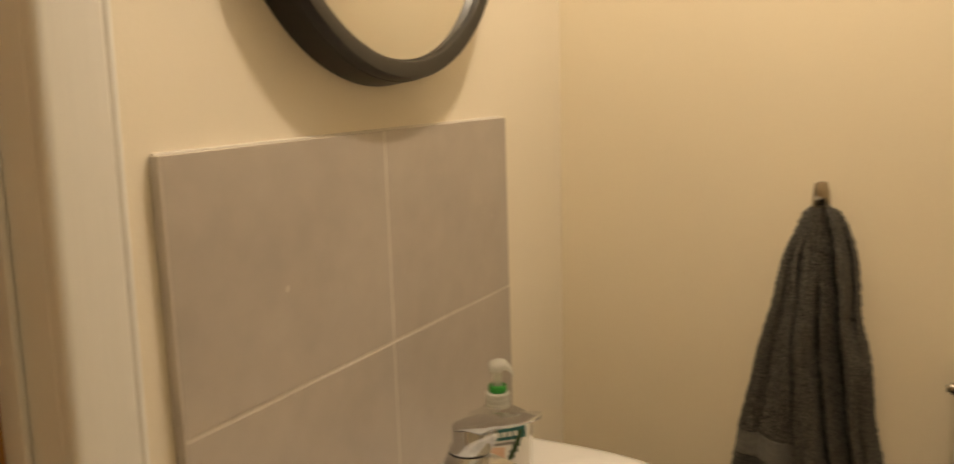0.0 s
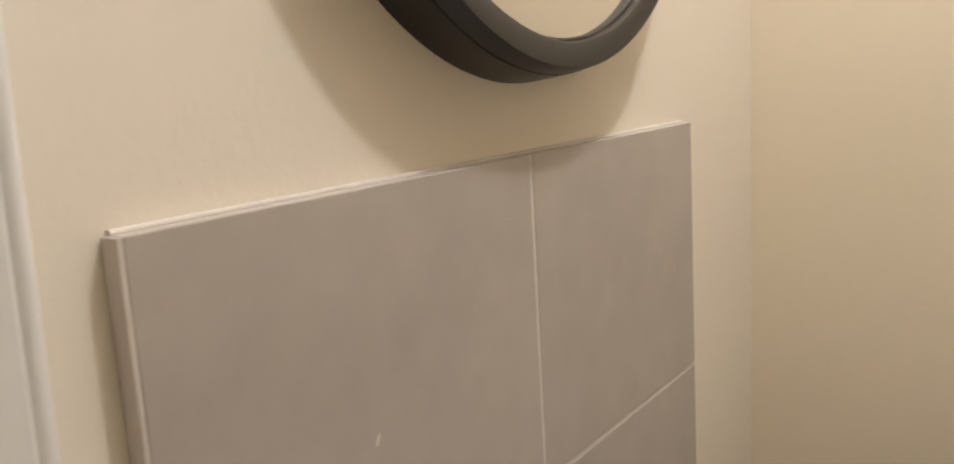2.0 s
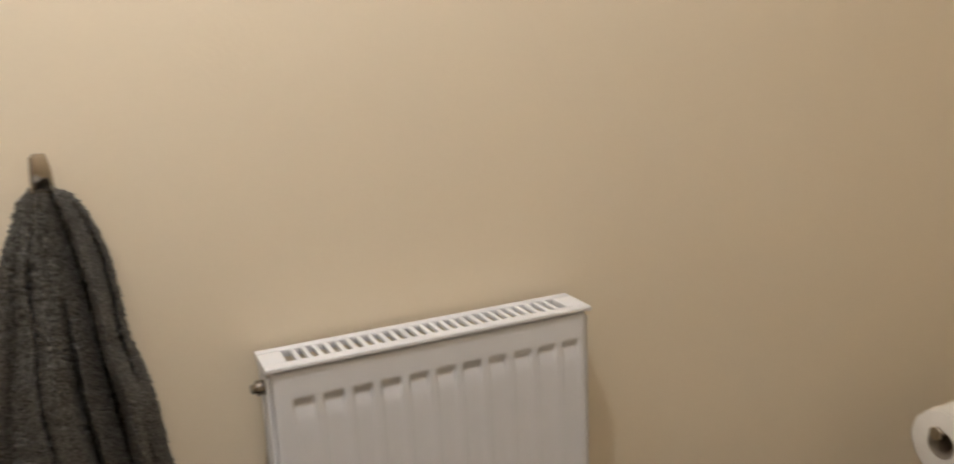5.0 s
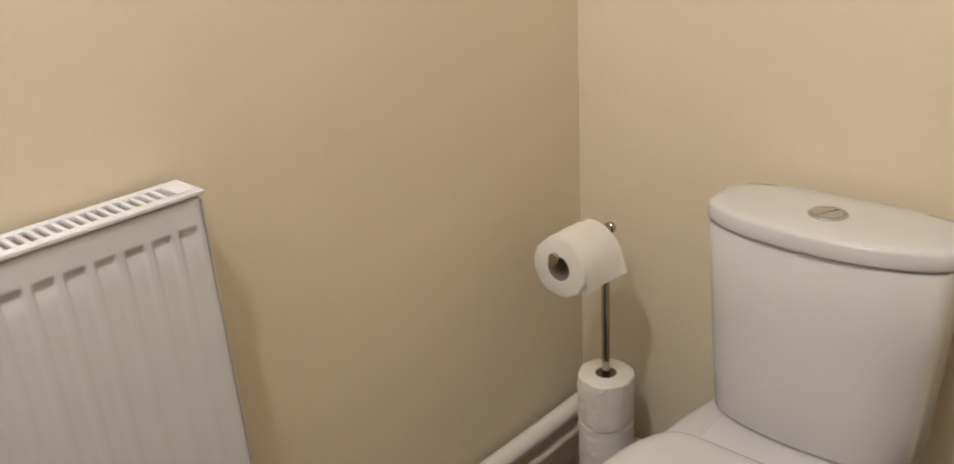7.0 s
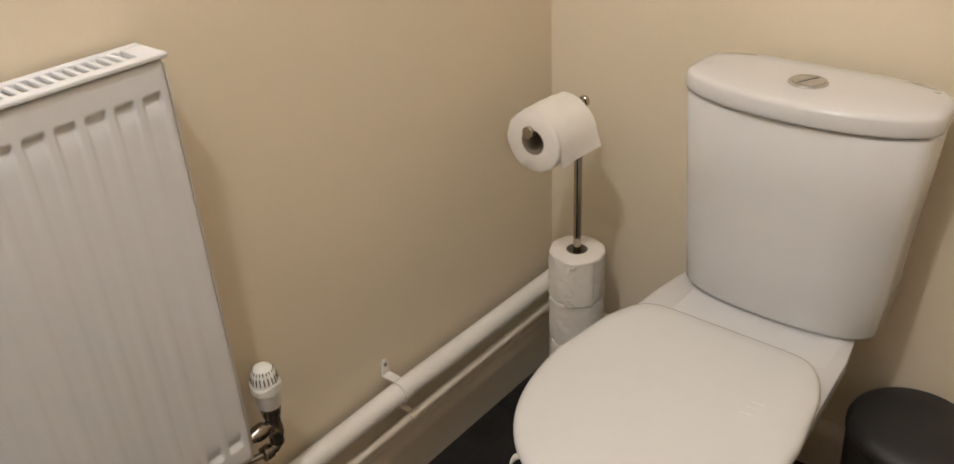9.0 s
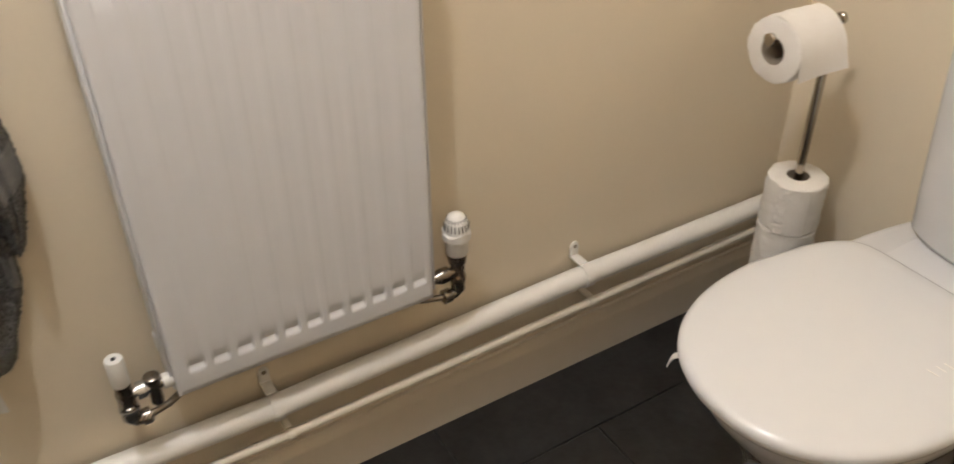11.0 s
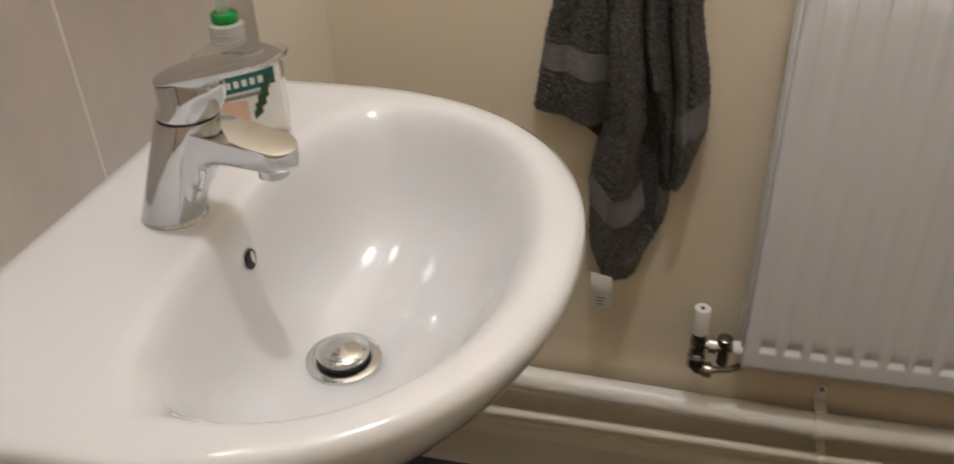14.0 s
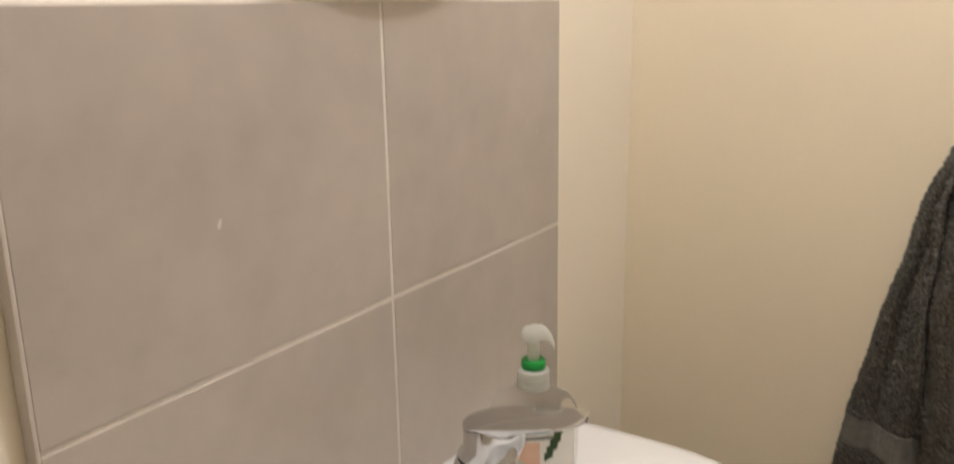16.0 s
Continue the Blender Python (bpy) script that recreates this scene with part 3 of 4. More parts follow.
for k in range(1, NS):
    xb = g0 + k * step
    if bar_mesh is None:
        first = part("grille_bar", box((xb - 0.0030, gy0 + 0.0150, gz - 0.006), (xb + 0.0030, gy1 - 0.0126, gz - 0.0008), 0.0008, 1), RAD, grille)
        bar_mesh = first.data
    else:
        ob = new("grille_bar", bar_mesh)
        ob.parent = grille
        ob.location = ((k - 1) * step, 0, 0)
part("bleed_valve", merge(tube([(RX0 - 0.002, -0.045, 0.912), (RX0 - 0.012, -0.045, 0.912)], 0.0085), box((RX0 - 0.018, -0.050, 0.908), (RX0 - 0.011, -0.040, 0.916), 0.001)), BRASS, rad, "nickel bleed plug")
part("bracket", box((RX0 - 0.006, -0.042, 0.405), (RX0 - 0.003, -0.030, 0.430), 0.0008), PLAST, rad)


def valve_left():
    vx, vy = 0.552, -0.059
    v = thing("lockshield_valve", (vx, vy, 0.31), "nickel radiator valve with a plain white cap", "radiator valve", "radiator valves")
    part("cap", revolve([(0.0118, 0.0), (0.0122, 0.001), (0.0122, 0.041), (0.0112, 0.0435), (0.004, 0.0435), (0.0035, 0.040)], (vx, vy, 0.388), 36), PLAST, v, "white plastic cap")
    part("screw_hole", revolve([(0.0032, 0.0), (0.0032, 0.0007)], (vx, vy, 0.4313), 16), RUBBER, v)
    part("valve_body", revolve([(0.010, 0.322), (0.0125, 0.326), (0.0125, 0.342), (0.0105, 0.344), (0.0105, 0.350), (0.0118, 0.352), (0.0118, 0.372), (0.0105, 0.378), (0.0112, 0.389)], (vx, vy, 0), 28), BRASS, v)
    part("union_ring", revolve([(0.0132, 0.0), (0.0138, 0.001), (0.0138, 0.005), (0.0132, 0.006)], (vx, vy, 0.340), 28), CHROME, v)
    part("union_nut", revolve([(0.007, 0.008), (0.007, 0.014), (0.0125, 0.0145), (0.0125, 0.026), (0.0095, 0.027), (0.0095, 0.031)], (vx, vy, 0.366), 6 * 4, "x"), CHROME, v)
    part("drain_cock", merge(revolve([(0.007, -0.028), (0.0085, -0.026), (0.0085, 0.006), (0.011, 0.008), (0.011, 0.020), (0.008, 0.022)], (vx + 0.037, vy, 0.362), 24), tube([(vx + 0.03, vy, 0.366), (vx + 0.05, vy, 0.366)], 0.0075)), BRASS, v)
    part("tail", revolve([(0.0105, 0.049), (0.0105, 0.060), (0.008, 0.064)], (vx, vy, 0.366), 24, "x"), PLAST, v)
    part("elbow", merge(tube([(vx, vy, 0.332), (vx, vy, 0.323), (vx + 0.005, vy, 0.3185), (vx + 0.014, vy, 0.318)], 0.0092), revolve([(0.0115, 0.012), (0.0118, 0.013), (0.0118, 0.023), (0.0085, 0.0245)], (vx, vy, 0.318), 24, "x")), BRASS, v)
    part("feed_pipe", tube([(vx + 0.02, vy, 0.318), (vx + 0.05, vy + 0.004, 0.321), (vx + 0.09, vy + 0.025, 0.325), (vx + 0.11, -0.002, 0.326)], 0.0052), STEEL, v)
    return v


def valve_right():
    vx, vy = 1.058, -0.060
    v = thing("thermostatic_valve", (vx, vy, 0.31), "nickel radiator valve with a white thermostatic head", "radiator valve", "radiator valves")
    head = part("head", revolve([(0.0155, 0.400), (0.0168, 0.402), (0.0180, 0.422), (0.0205, 0.430), (0.0212, 0.440), (0.0196, 0.442)], (vx, vy, 0), 40), PLAST, v, "white plastic thermostatic head")
    part("dome", revolve([(0.0192, 0.4405), (0.0190, 0.450), (0.0172, 0.461), (0.0125, 0.469), (0.0055, 0.4725), (0.0, 0.473)], (vx, vy, 0), 40), PLAST, head)
    for k in range(20):
        a = 2 * math.pi * k / 20
        c, s = math.cos(a), math.sin(a)
        part("vent", tube([(vx + 0.0191 * c, vy + 0.0191 * s, 0.4475), (vx + 0.0185 * c, vy + 0.0185 * s, 0.4545), (vx + 0.0140 * c, vy + 0.0140 * s, 0.4668)], 0.0009, 6), DARKGAP, head, "dark vent slot")
    scallop = []
    for h, grow in ((0.428, -0.001), (0.430, 0.0008), (0.0, 0.0008), (0.0, -0.001)):
        scallop.append([Vector((vx + (0.0212 + grow) * math.cos(q), vy + (0.0212 + grow) * math.sin(q), h if h else 0.4425 + 0.0035 * math.sin(3 * q)))
                        for q in [2 * math.pi * i / 60 for i in range(60)]])
    part("scalloped_collar", loft(scallop, False, False), PLAST, head)
    part("pointer", box((vx - 0.004, vy - 0.0205, 0.424), (vx + 0.004, vy - 0.0175, 0.440), 0.001), PLAST, head)
    part("valve_body", revolve([(0.009, 0.326), (0.0112, 0.330), (0.0112, 0.346), (0.0128, 0.348), (0.0128, 0.358), (0.0115, 0.360), (0.0115, 0.380), (0.0135, 0.382), (0.0148, 0.392), (0.0148, 0.4005)], (vx, vy, 0), 30), BRASS, v)
    part("union_nut", revolve([(0.008, -0.044), (0.012, -0.032), (0.0125, -0.031), (0.0125, -0.017), (0.0085, -0.016), (0.0085, -0.008)], (vx, vy, 0.366), 24, "x"), BRASS, v)
    part("elbow", merge(tube([(vx, vy, 0.336), (vx - 0.001, vy, 0.328), (vx - 0.008, vy, 0.3235), (vx - 0.016, vy, 0.323)], 0.0092), revolve([(0.0085, -0.029), (0.0118, -0.0275), (0.0118, -0.015), (0.0112, -0.014)], (vx, vy, 0.323), 24, "x")), BRASS, v)
    part("feed_pipe", tube([(vx - 0.026, vy, 0.323), (vx - 0.06, vy + 0.01, 0.324), (vx - 0.085, -0.002, 0.326)], 0.0052), STEEL, v)
    return v


valve_left()
valve_right()

# ---- pipes along the wall ----
PIPE_RUN = [(0.0005, 0.247), (0.30, 0.240), (0.741, 0.2258), (1.330, 0.2330), (1.60, 0.2290), (1.8445, 0.2265)]


def pz(x):
    return -lerp_table([(-a, -z) for a, z in PIPE_RUN], -x)


big = thing("heating_pipe", (0.9, -0.038, 0.226), "thick white painted pipe running above the skirting", "pipe")
part("pipe", tube([(a, -0.038, z) for a, z in PIPE_RUN], 0.0193, 32), PIPE, big)
for cx in (0.741, 1.330):
    z = pz(cx)
    arc = []
    for i in range(25):
        a = radians(105 - 210 * i / 24)
        arc.append((a, 0.0205))
    outer = [(-0.038 - 0.0225 * math.cos(a), z + 0.0225 * math.sin(a)) for a, r in arc]
    inner = [(-0.038 - 0.0197 * math.cos(a), z + 0.0197 * math.sin(a)) for a, r in arc]
    strap = extrude(outer + inner[::-1], "x", cx - 0.008, cx + 0.008)
    clip = part("pipe_clip", merge(strap, box((cx - 0.009, -0.034, z + 0.0195), (cx + 0.009, -0.0005, z + 0.0245), 0.0015),
                                   extrude([(cx - 0.009, z + 0.020), (cx + 0.009, z + 0.020), (cx + 0.009, z + 0.044), (cx + 0.006, z + 0.051), (cx, z + 0.054), (cx - 0.006, z + 0.051), (cx - 0.009, z + 0.044)], "y", -0.0055, -0.0005, 0.001)), PIPE, big, "white painted pipe bracket")
    part("screw", revolve([(0.0038, -0.0065), (0.0036, -0.0045)], (cx, 0, z + 0.044), 16, "y"), STEEL, clip)
small = thing("thin_pipe", (0.9, -0.044, 0.165), "thin cream painted copper pipe above the skirting", "pipe")
part("pipe", tube([(0.0005, -0.044, 0.165), (0.8, -0.044, 0.165), (1.2, -0.044, 0.169), (XE - 0.045, -0.044, 0.175), (XE - 0.044, -0.056, 0.175), (XE - 0.044, -0.30, 0.177)], 0.0080, 20), COPPERP, small)
for cx, z in ((0.754, 0.165), (1.345, 0.1705)):
    part("pipe_clip", merge(revolve([(0.0102, -0.006), (0.0105, -0.005), (0.0105, 0.005), (0.0102, 0.006)], (cx, -0.044, z), 24, "x"), box((cx - 0.006, -0.040, z + 0.006), (cx + 0.006, -0.0005, z + 0.012), 0.0015)), COPPERP, small)

# ---- towel on its hook ----
hook = thing("towel_hook", (0.424, 0, 1.165), "small brushed metal towel hook on the wall", "hook")
part("hook_plate", extrude([(0.418, 1.186), (0.430, 1.186), (0.4335, 1.172), (0.4355, 1.146), (0.4125, 1.146), (0.4145, 1.172)], "y", -0.006, -0.0003, 0.0014), NICKEL, hook)
hk = []
for y, z, w, t in ((-0.004, 1.150, 0.0125, 0.003), (-0.018, 1.146, 0.0120, 0.003), (-0.030, 1.152, 0.0105, 0.0028), (-0.036, 1.166, 0.0090, 0.0026), (-0.037, 1.180, 0.0080, 0.0022), (-0.036, 1.187, 0.0072, 0.0012)):
    hk.append([Vector((0.424 + math.copysign(abs(math.cos(a)) ** 0.6, math.cos(a)) * w, y + math.sin(a) * t, z)) for a in [2 * math.pi * i / 24 for i in range(24)]])
part("prong", loft(hk), NICKEL, hook, "curved metal prong", 60)

towel = thing("hand_towel", (0.424, -0.004, 0.45), "charcoal grey terry hand towel hanging from a hook", "towel")

TOWEL = Vector((0.424, -0.004, 0.45))


def fold(name, left, right, top, bottom, depth, seed, ridge_u, band=(), nu=80, nv=330, base=0.006, pile=12000, grooves=(), seam=None):
    """A hanging fold of cloth, closed, with soft pleats; bottom is (left z, right z)."""
    def point(u, v, lift=0.0):
        zb = bottom[0] + (bottom[1] - bottom[0]) * u
        z = top + (zb - top) * v
        zz = top + (min(bottom) - top) * v
        x0, x1 = lerp_table(left, zz), lerp_table(right, zz)
        x = x0 + (x1 - x0) * u
        grow = min(1.0, 0.45 + v * 2.2)
        arch = math.sin(math.pi * min(max(u, 0.0), 1.0)) ** 0.5
        ridge = math.exp(-((u - ridge_u - 0.05 * math.sin(2.5 * v + seed)) / 0.16) ** 2)
        y = -(base + depth * grow * arch * (0.66 + 0.34 * ridge))
        for u0, u1, wide, deep, v0, v1 in grooves:
            k = max(0.0, min(1.0, (v - v0) / (v1 - v0)))
            fade = math.sin(math.pi * k) ** 0.6 if 0 < k < 1 else 0.0
            y += deep * fade * math.exp(-((u - u0 - (u1 - u0) * k) / wide) ** 2)
        if seam:
            su = seam[0] + (seam[1] - seam[0]) * v
            y += 0.036 * max(0.0, min(1.0, (u - su - 0.03) / 0.07)) * min(1.0, v * 6) - 0.0075 * math.exp(-((u - su) / 0.045) ** 2) * min(1.0, v * 12)
        y = min(y, -0.003)
        n = noise.noise(Vector((x * 22 + seed, z * 6, seed)))
        f = noise.noise(Vector((x * 300 + seed, z * 260, seed * 3))) * 0.0019 + noise.noise(Vector((x * 120, z * 110, seed))) * 0.0010
        wob = 0.004 * noise.noise(Vector((z * 11, seed * 2.0, 0.0)))
        return Vector((x + wob + f * 0.8, y + 0.007 * n * arch + (f if not lift else f * 0.25) - lift, z))
    rings = []
    for j in range(nv + 1):
        v = j / nv
        front = [point(i / nu, v) for i in range(nu + 1)]
        back = []
        for i in range(nu - 1, 0, -4):
            p = front[i]
            back.append(Vector((p.x, -base * 0.7, p.z)))
        rings.append(front + back)
    p = part(name, loft(rings), TERRY, towel, angle=180)
    rnd = random.Random(int(seed * 10))
    verts, faces = [], []
    for k in range(pile):
        u, v = rnd.uniform(0.01, 0.99), rnd.random()
        if any(v0 - 0.004 < v < v1 + 0.004 for v0, v1 in band):
            continue
        c = point(u, v)
        d = 0.0017
        side = point(min(u + 0.02, 1.0), v) - point(max(u - 0.02, 0.0), v)
        out = Vector((side.y, -side.x, 0)).normalized()
        if out.y > 0.2:
            out = -out
        tip = c + out * rnd.uniform(0.0012, 0.0030) + Vector((rnd.uniform(-0.0016, 0.0016), 0, rnd.uniform(-0.0028, 0.0008)))
        t = side.normalized() * d * rnd.uniform(0.7, 1.3)
        w = Vector((0, 0, d))
        n0 = len(verts)
        base_in = -out * 0.0006
        verts += [c - t + base_in - TOWEL, c + t + base_in - TOWEL, c + w + base_in - TOWEL, c - w * 0.8 + base_in - TOWEL, tip - TOWEL]
        faces += [(n0, n0 + 2, n0 + 4), (n0 + 2, n0 + 1, n0 + 4), (n0 + 1, n0 + 3, n0 + 4), (n0 + 3, n0, n0 + 4)]
    me = bpy.data.meshes.new("terry_nap")
    me.from_pydata([tuple(q) for q in verts], [], faces)
    me.materials.append(PILE)
    me.shade_smooth()
    fuzz = new("terry_nap", me)
    fuzz.parent = p
    tagged(fuzz, "looped terry pile", kind="stuff")
    if band:
        for v0, v1 in band:
            m = 14
            strip = [[point(0.015 + 0.97 * i / nu, v0 + (v1 - v0) * j / m, 0.0012) for i in range(nu + 1)] for j in range(m + 1)]
            under = [[q + Vector((0, 0.004, 0)) for q in strip[0]]]
            over = [[q + Vector((0, 0.004, 0)) for q in strip[-1]]]
            part("woven_band", loft(under + strip + over, False, False, False), BAND, p, "flat woven grey border band", 180)
    return p


fold("left_fold", [(1.15, 0.408), (1.141, 0.397), (1.12, 0.390), (1.077, 0.374), (0.947, 0.344), (0.796, 0.314), (0.69, 0.301)],
     [(1.15, 0.432), (1.08, 0.424), (0.95, 0.414), (0.80, 0.415), (0.69, 0.418)], 1.149, (0.700, 0.690), 0.036, 1.3, 0.70, [(0.785, 0.870)],
     seam=(0.36, 0.98), grooves=[(0.30, 0.35, 0.10, 0.012, 0.1, 1.1)])
fold("under_layer", [(0.76, 0.350), (0.66, 0.352)], [(0.76, 0.425), (0.64, 0.412)], 0.76, (0.695, 0.648), 0.010, 6.3, 0.5, nu=40, nv=90, pile=900)
fold("right_fold", [(1.15, 0.424), (1.08, 0.436), (0.95, 0.448), (0.80, 0.458), (0.69, 0.470), (0.60, 0.484)],
     [(1.15, 0.439), (1.141, 0.450), (1.125, 0.459), (1.10, 0.470), (1.066, 0.478), (0.985, 0.482), (0.955, 0.490), (0.926, 0.497), (0.80, 0.510), (0.70, 0.527), (0.655, 0.531), (0.60, 0.514)], 1.148, (0.590, 0.635), 0.050, 4.1, 0.55, [(0.80, 0.88)],
     grooves=[(0.80, 0.72, 0.09, 0.022, 0.02, 0.42), (0.14, 0.20, 0.15, 0.040, -0.1, 1.05), (0.62, 0.55, 0.09, 0.020, 0.45, 1.1)])
fold("centre_fold", [(1.155, 0.414), (1.145, 0.405), (1.12, 0.402), (1.08, 0.397), (0.95, 0.386), (0.80, 0.390), (0.69, 0.396), (0.588, 0.380), (0.49, 0.381), (0.44, 0.400)],
     [(1.155, 0.433), (1.145, 0.441), (1.12, 0.444), (1.08, 0.447), (0.95, 0.457), (0.80, 0.474), (0.69, 0.490), (0.60, 0.494), (0.55, 0.488), (0.49, 0.464), (0.44, 0.448)], 1.154, (0.470, 0.454), 0.070, 2.2, 0.38, [(0.800, 0.865)], nv=470, pile=20000,
     grooves=[(0.45, 0.40, 0.10, 0.014, -0.1, 0.6), (0.60, 0.62, 0.065, 0.042, 0.15, 0.84), (0.66, 0.80, 0.14, 0.058, 0.58, 0.96)])
tag_rows = []
for k in range(7):
    x0, y0, z0 = 0.3945 + 0.0004 * k, -0.076 - 0.003 * math.sin(k * 0.8), 0.484 - 0.0098 * k
    tag_rows.append([Vector((x0, y0, z0)), Vector((x0 + 0.0300, y0 - 0.002, z0 - 0.004)), Vector((x0 + 0.0300, y0 - 0.0012, z0 - 0.004)), Vector((x0, y0 + 0.0008, z0))])
care = part("care_label", loft(tag_rows), LABEL, towel, "small white sewn label")
for k, w in enumerate((0.014, 0.011, 0.013)):
    part("print_bar", box((0.4035, -0.0806, 0.4440 - 0.006 * k), (0.4035 + w, -0.0796, 0.4455 - 0.006 * k)), GREYINK, care)

# ---- toilet ----
CY, TYC = -0.515, -0.5365
wc = thing("toilet", (1.5, CY, 0), "white ceramic close-coupled toilet with its lid down", "toilet")


def wc_ring(tip, rear, half, z, nf=2.2, nb=6, cx=1.42, seg=80):
    ring = oval(cx, CY, cx - tip, rear - cx, half, z, nf, nb, seg, -1)
    for p in ring:
        if p.x > cx and z > 0.2:
            k = (p.x - cx) / 0.415
            p.y = CY + (p.y - CY) * (1 - 0.24 * k * k)
    return ring


part("pan", loft([wc_ring(1.285, 1.72, 0.098, 0.0, 2.6, 5), wc_ring(1.285, 1.72, 0.098, 0.015, 2.6, 5), wc_ring(1.297, 1.71, 0.088, 0.05, 2.5, 5), wc_ring(1.300, 1.71, 0.088, 0.14, 2.4, 5), wc_ring(1.275, 1.73, 0.105, 0.22, 2.3, 5),
                  wc_ring(1.225, 1.76, 0.140, 0.30, 2.2, 6), wc_ring(1.185, 1.80, 0.168, 0.355, 2.2, 7), wc_ring(1.172, 1.835, 0.178, 0.385, 2.2, 8), wc_ring(1.174, 1.838, 0.176, 0.397, 2.2, 8), wc_ring(1.19, 1.83, 0.165, 0.4005, 2.2, 8)]), CERAMIC, wc, "white ceramic pan", 60)
part("shelf", box((1.60, TYC - 0.128, 0.380), (1.838, TYC + 0.138, 0.4016), 0.006, 4), CERAMIC, wc)


def lid_ring(grow, z, cx=1.40):
    ring = []
    for p in oval(cx, CY, 0.252 + grow, 0.184 + grow, 0.187 + grow, z, 2.25, 10.0, 128, -1):
        if p.x > cx:
            k = (p.x - cx) / 0.182
            p.y = CY + (p.y - CY) * (1 - 0.235 * k * k)
        ring.append(p)
    return ring


part("seat", loft([lid_ring(-0.010, 0.4012), lid_ring(-0.006, 0.403), lid_ring(-0.004, 0.409), lid_ring(-0.007, 0.4135)]), SEAT, wc, "white plastic seat", 60)
part("lid", loft([lid_ring(-0.004, 0.4145), lid_ring(0.0, 0.4165), lid_ring(0.0, 0.4225), lid_ring(-0.003, 0.4275), lid_ring(-0.010, 0.4308), lid_ring(-0.03, 0.4328), lid_ring(-0.09, 0.4343)]), SEAT, wc, "white plastic lid", 60)
# Scuffs on the lid; their white colour paints in the lamp's glints.
for k, (sx, sy, sl) in enumerate(((1.409, -0.613, 0.016), (1.424, -0.616, 0.013), (1.437, -0.618, 0.017))):
    part("scratch_glint", extrude([(sx, sy), (sx + 0.0016, sy - 0.0004), (sx + 0.0012 + sl * 0.12, sy - sl), (sx + sl * 0.12 - 0.0004, sy - sl)], "z", 0.4336, 0.4344), LABEL, wc, "scuff on the lid with its glint painted white")
part("hinge_bar", box((1.577, CY - 0.095, 0.4003), (1.592, CY + 0.095, 0.4195), 0.004, 3), SEAT, wc)


def tank_ring(x0, half, z, bow=0.016, r=4.5, seg=96, x1=1.808, rear=9.0):
    ring = []
    for i in range(seg):
        t = 2 * math.pi * i / seg
        c, s = math.cos(t), math.sin(t)
        mx, hx = (x0 + x1) / 2, (x1 - x0) / 2
        e = r if c < 0 else rear
        x = mx + math.copysign(abs(c) ** (2 / e), c) * hx
        y = math.copysign(abs(s) ** (2 / e), s) * half
        if x < mx:
            x += bow * (y / half) ** 2 * (mx - x) / hx
        ring.append(Vector((x, TYC + y, z)))
    return ring


tank = part("cistern", loft([tank_ring(1.680, 0.1455, 0.4020, 0.018), tank_ring(1.672, 0.1535, 0.4050, 0.018), tank_ring(1.666, 0.1600, 0.415, 0.019), tank_ring(1.661, 0.1645, 0.49, 0.020), tank_ring(1.656, 0.1725, 0.62, 0.021), tank_ring(1.653, 0.1800, 0.746, 0.022), tank_ring(1.658, 0.1760, 0.750, 0.022)]), CERAMIC, wc, "white ceramic cistern", 60)
LID_STEPS = ((1.650, 0.1815, 0.7515), (1.6445, 0.1865, 0.7540), (1.6435, 0.1875, 0.758), (1.6445, 0.1869, 0.776), (1.6465, 0.1849, 0.7800), (1.6510, 0.1805, 0.7826), (1.658, 0.1740, 0.7840))
part("cistern_lid", loft([tank_ring(x0, half, z, 0.026, 3.2, rear=4.2, x1=1.812) for x0, half, z in LID_STEPS] +
                         [tank_ring(1.68, 0.1515, 0.7858, 0.018, 3, x1=1.800, rear=4.0), tank_ring(1.70, 0.08, 0.7868, 0.01, 3, x1=1.78, rear=4.0)]), CERAMIC, wc, "flat-topped ceramic cistern lid", 60)
button = part("flush_button", revolve([(0.0275, 0.0), (0.0282, 0.002), (0.0265, 0.0038), (0.0240, 0.0040), (0.0228, 0.0030)], (1.724, TYC + 0.003, 0.7858), 44), CHROME, wc, "chrome dual flush button")
part("button_plate", revolve([(0.0222, 0.0), (0.0222, 0.0036), (0.0205, 0.0044), (0.0, 0.0047)], (1.724, TYC + 0.003, 0.7863), 40), CHROME, button)
slot = box((-0.0004, -0.0205, 0), (0.0004, 0.0205, 0.0004))
bmesh.ops.transform(slot, matrix=Matrix.Translation((1.724, TYC + 0.003, 0.79095)) @ Matrix.Rotation(radians(65), 4, "Z"), verts=slot.verts)
part("button_slot", slot, RUBBER, button)
part("maker_mark", box((1.779, TYC - 0.160, 0.7815), (1.783, TYC - 0.143, 0.7852), 0.0003, 1), GREYINK, wc, "tiny grey printed mark")
hanger = thing("rim_block_hanger", (1.195, -0.405, 0.385), "small white plastic hook over the toilet rim", "hanger")
part("hook_arm", loft([[Vector((hx + d, hy + w, hz + h)) for d, w, h in ((-0.0045, -0.003, 0.0), (0.0045, 0.003, 0.0), (0.0037, 0.0042, 0.002), (-0.0053, -0.0018, 0.002))]
                       for hx, hy, hz in ((1.206, -0.405, 0.393), (1.200, -0.396, 0.390), (1.197, -0.391, 0.385), (1.195, -0.388, 0.377), (1.194, -0.386, 0.367))]), PLAST, hanger)

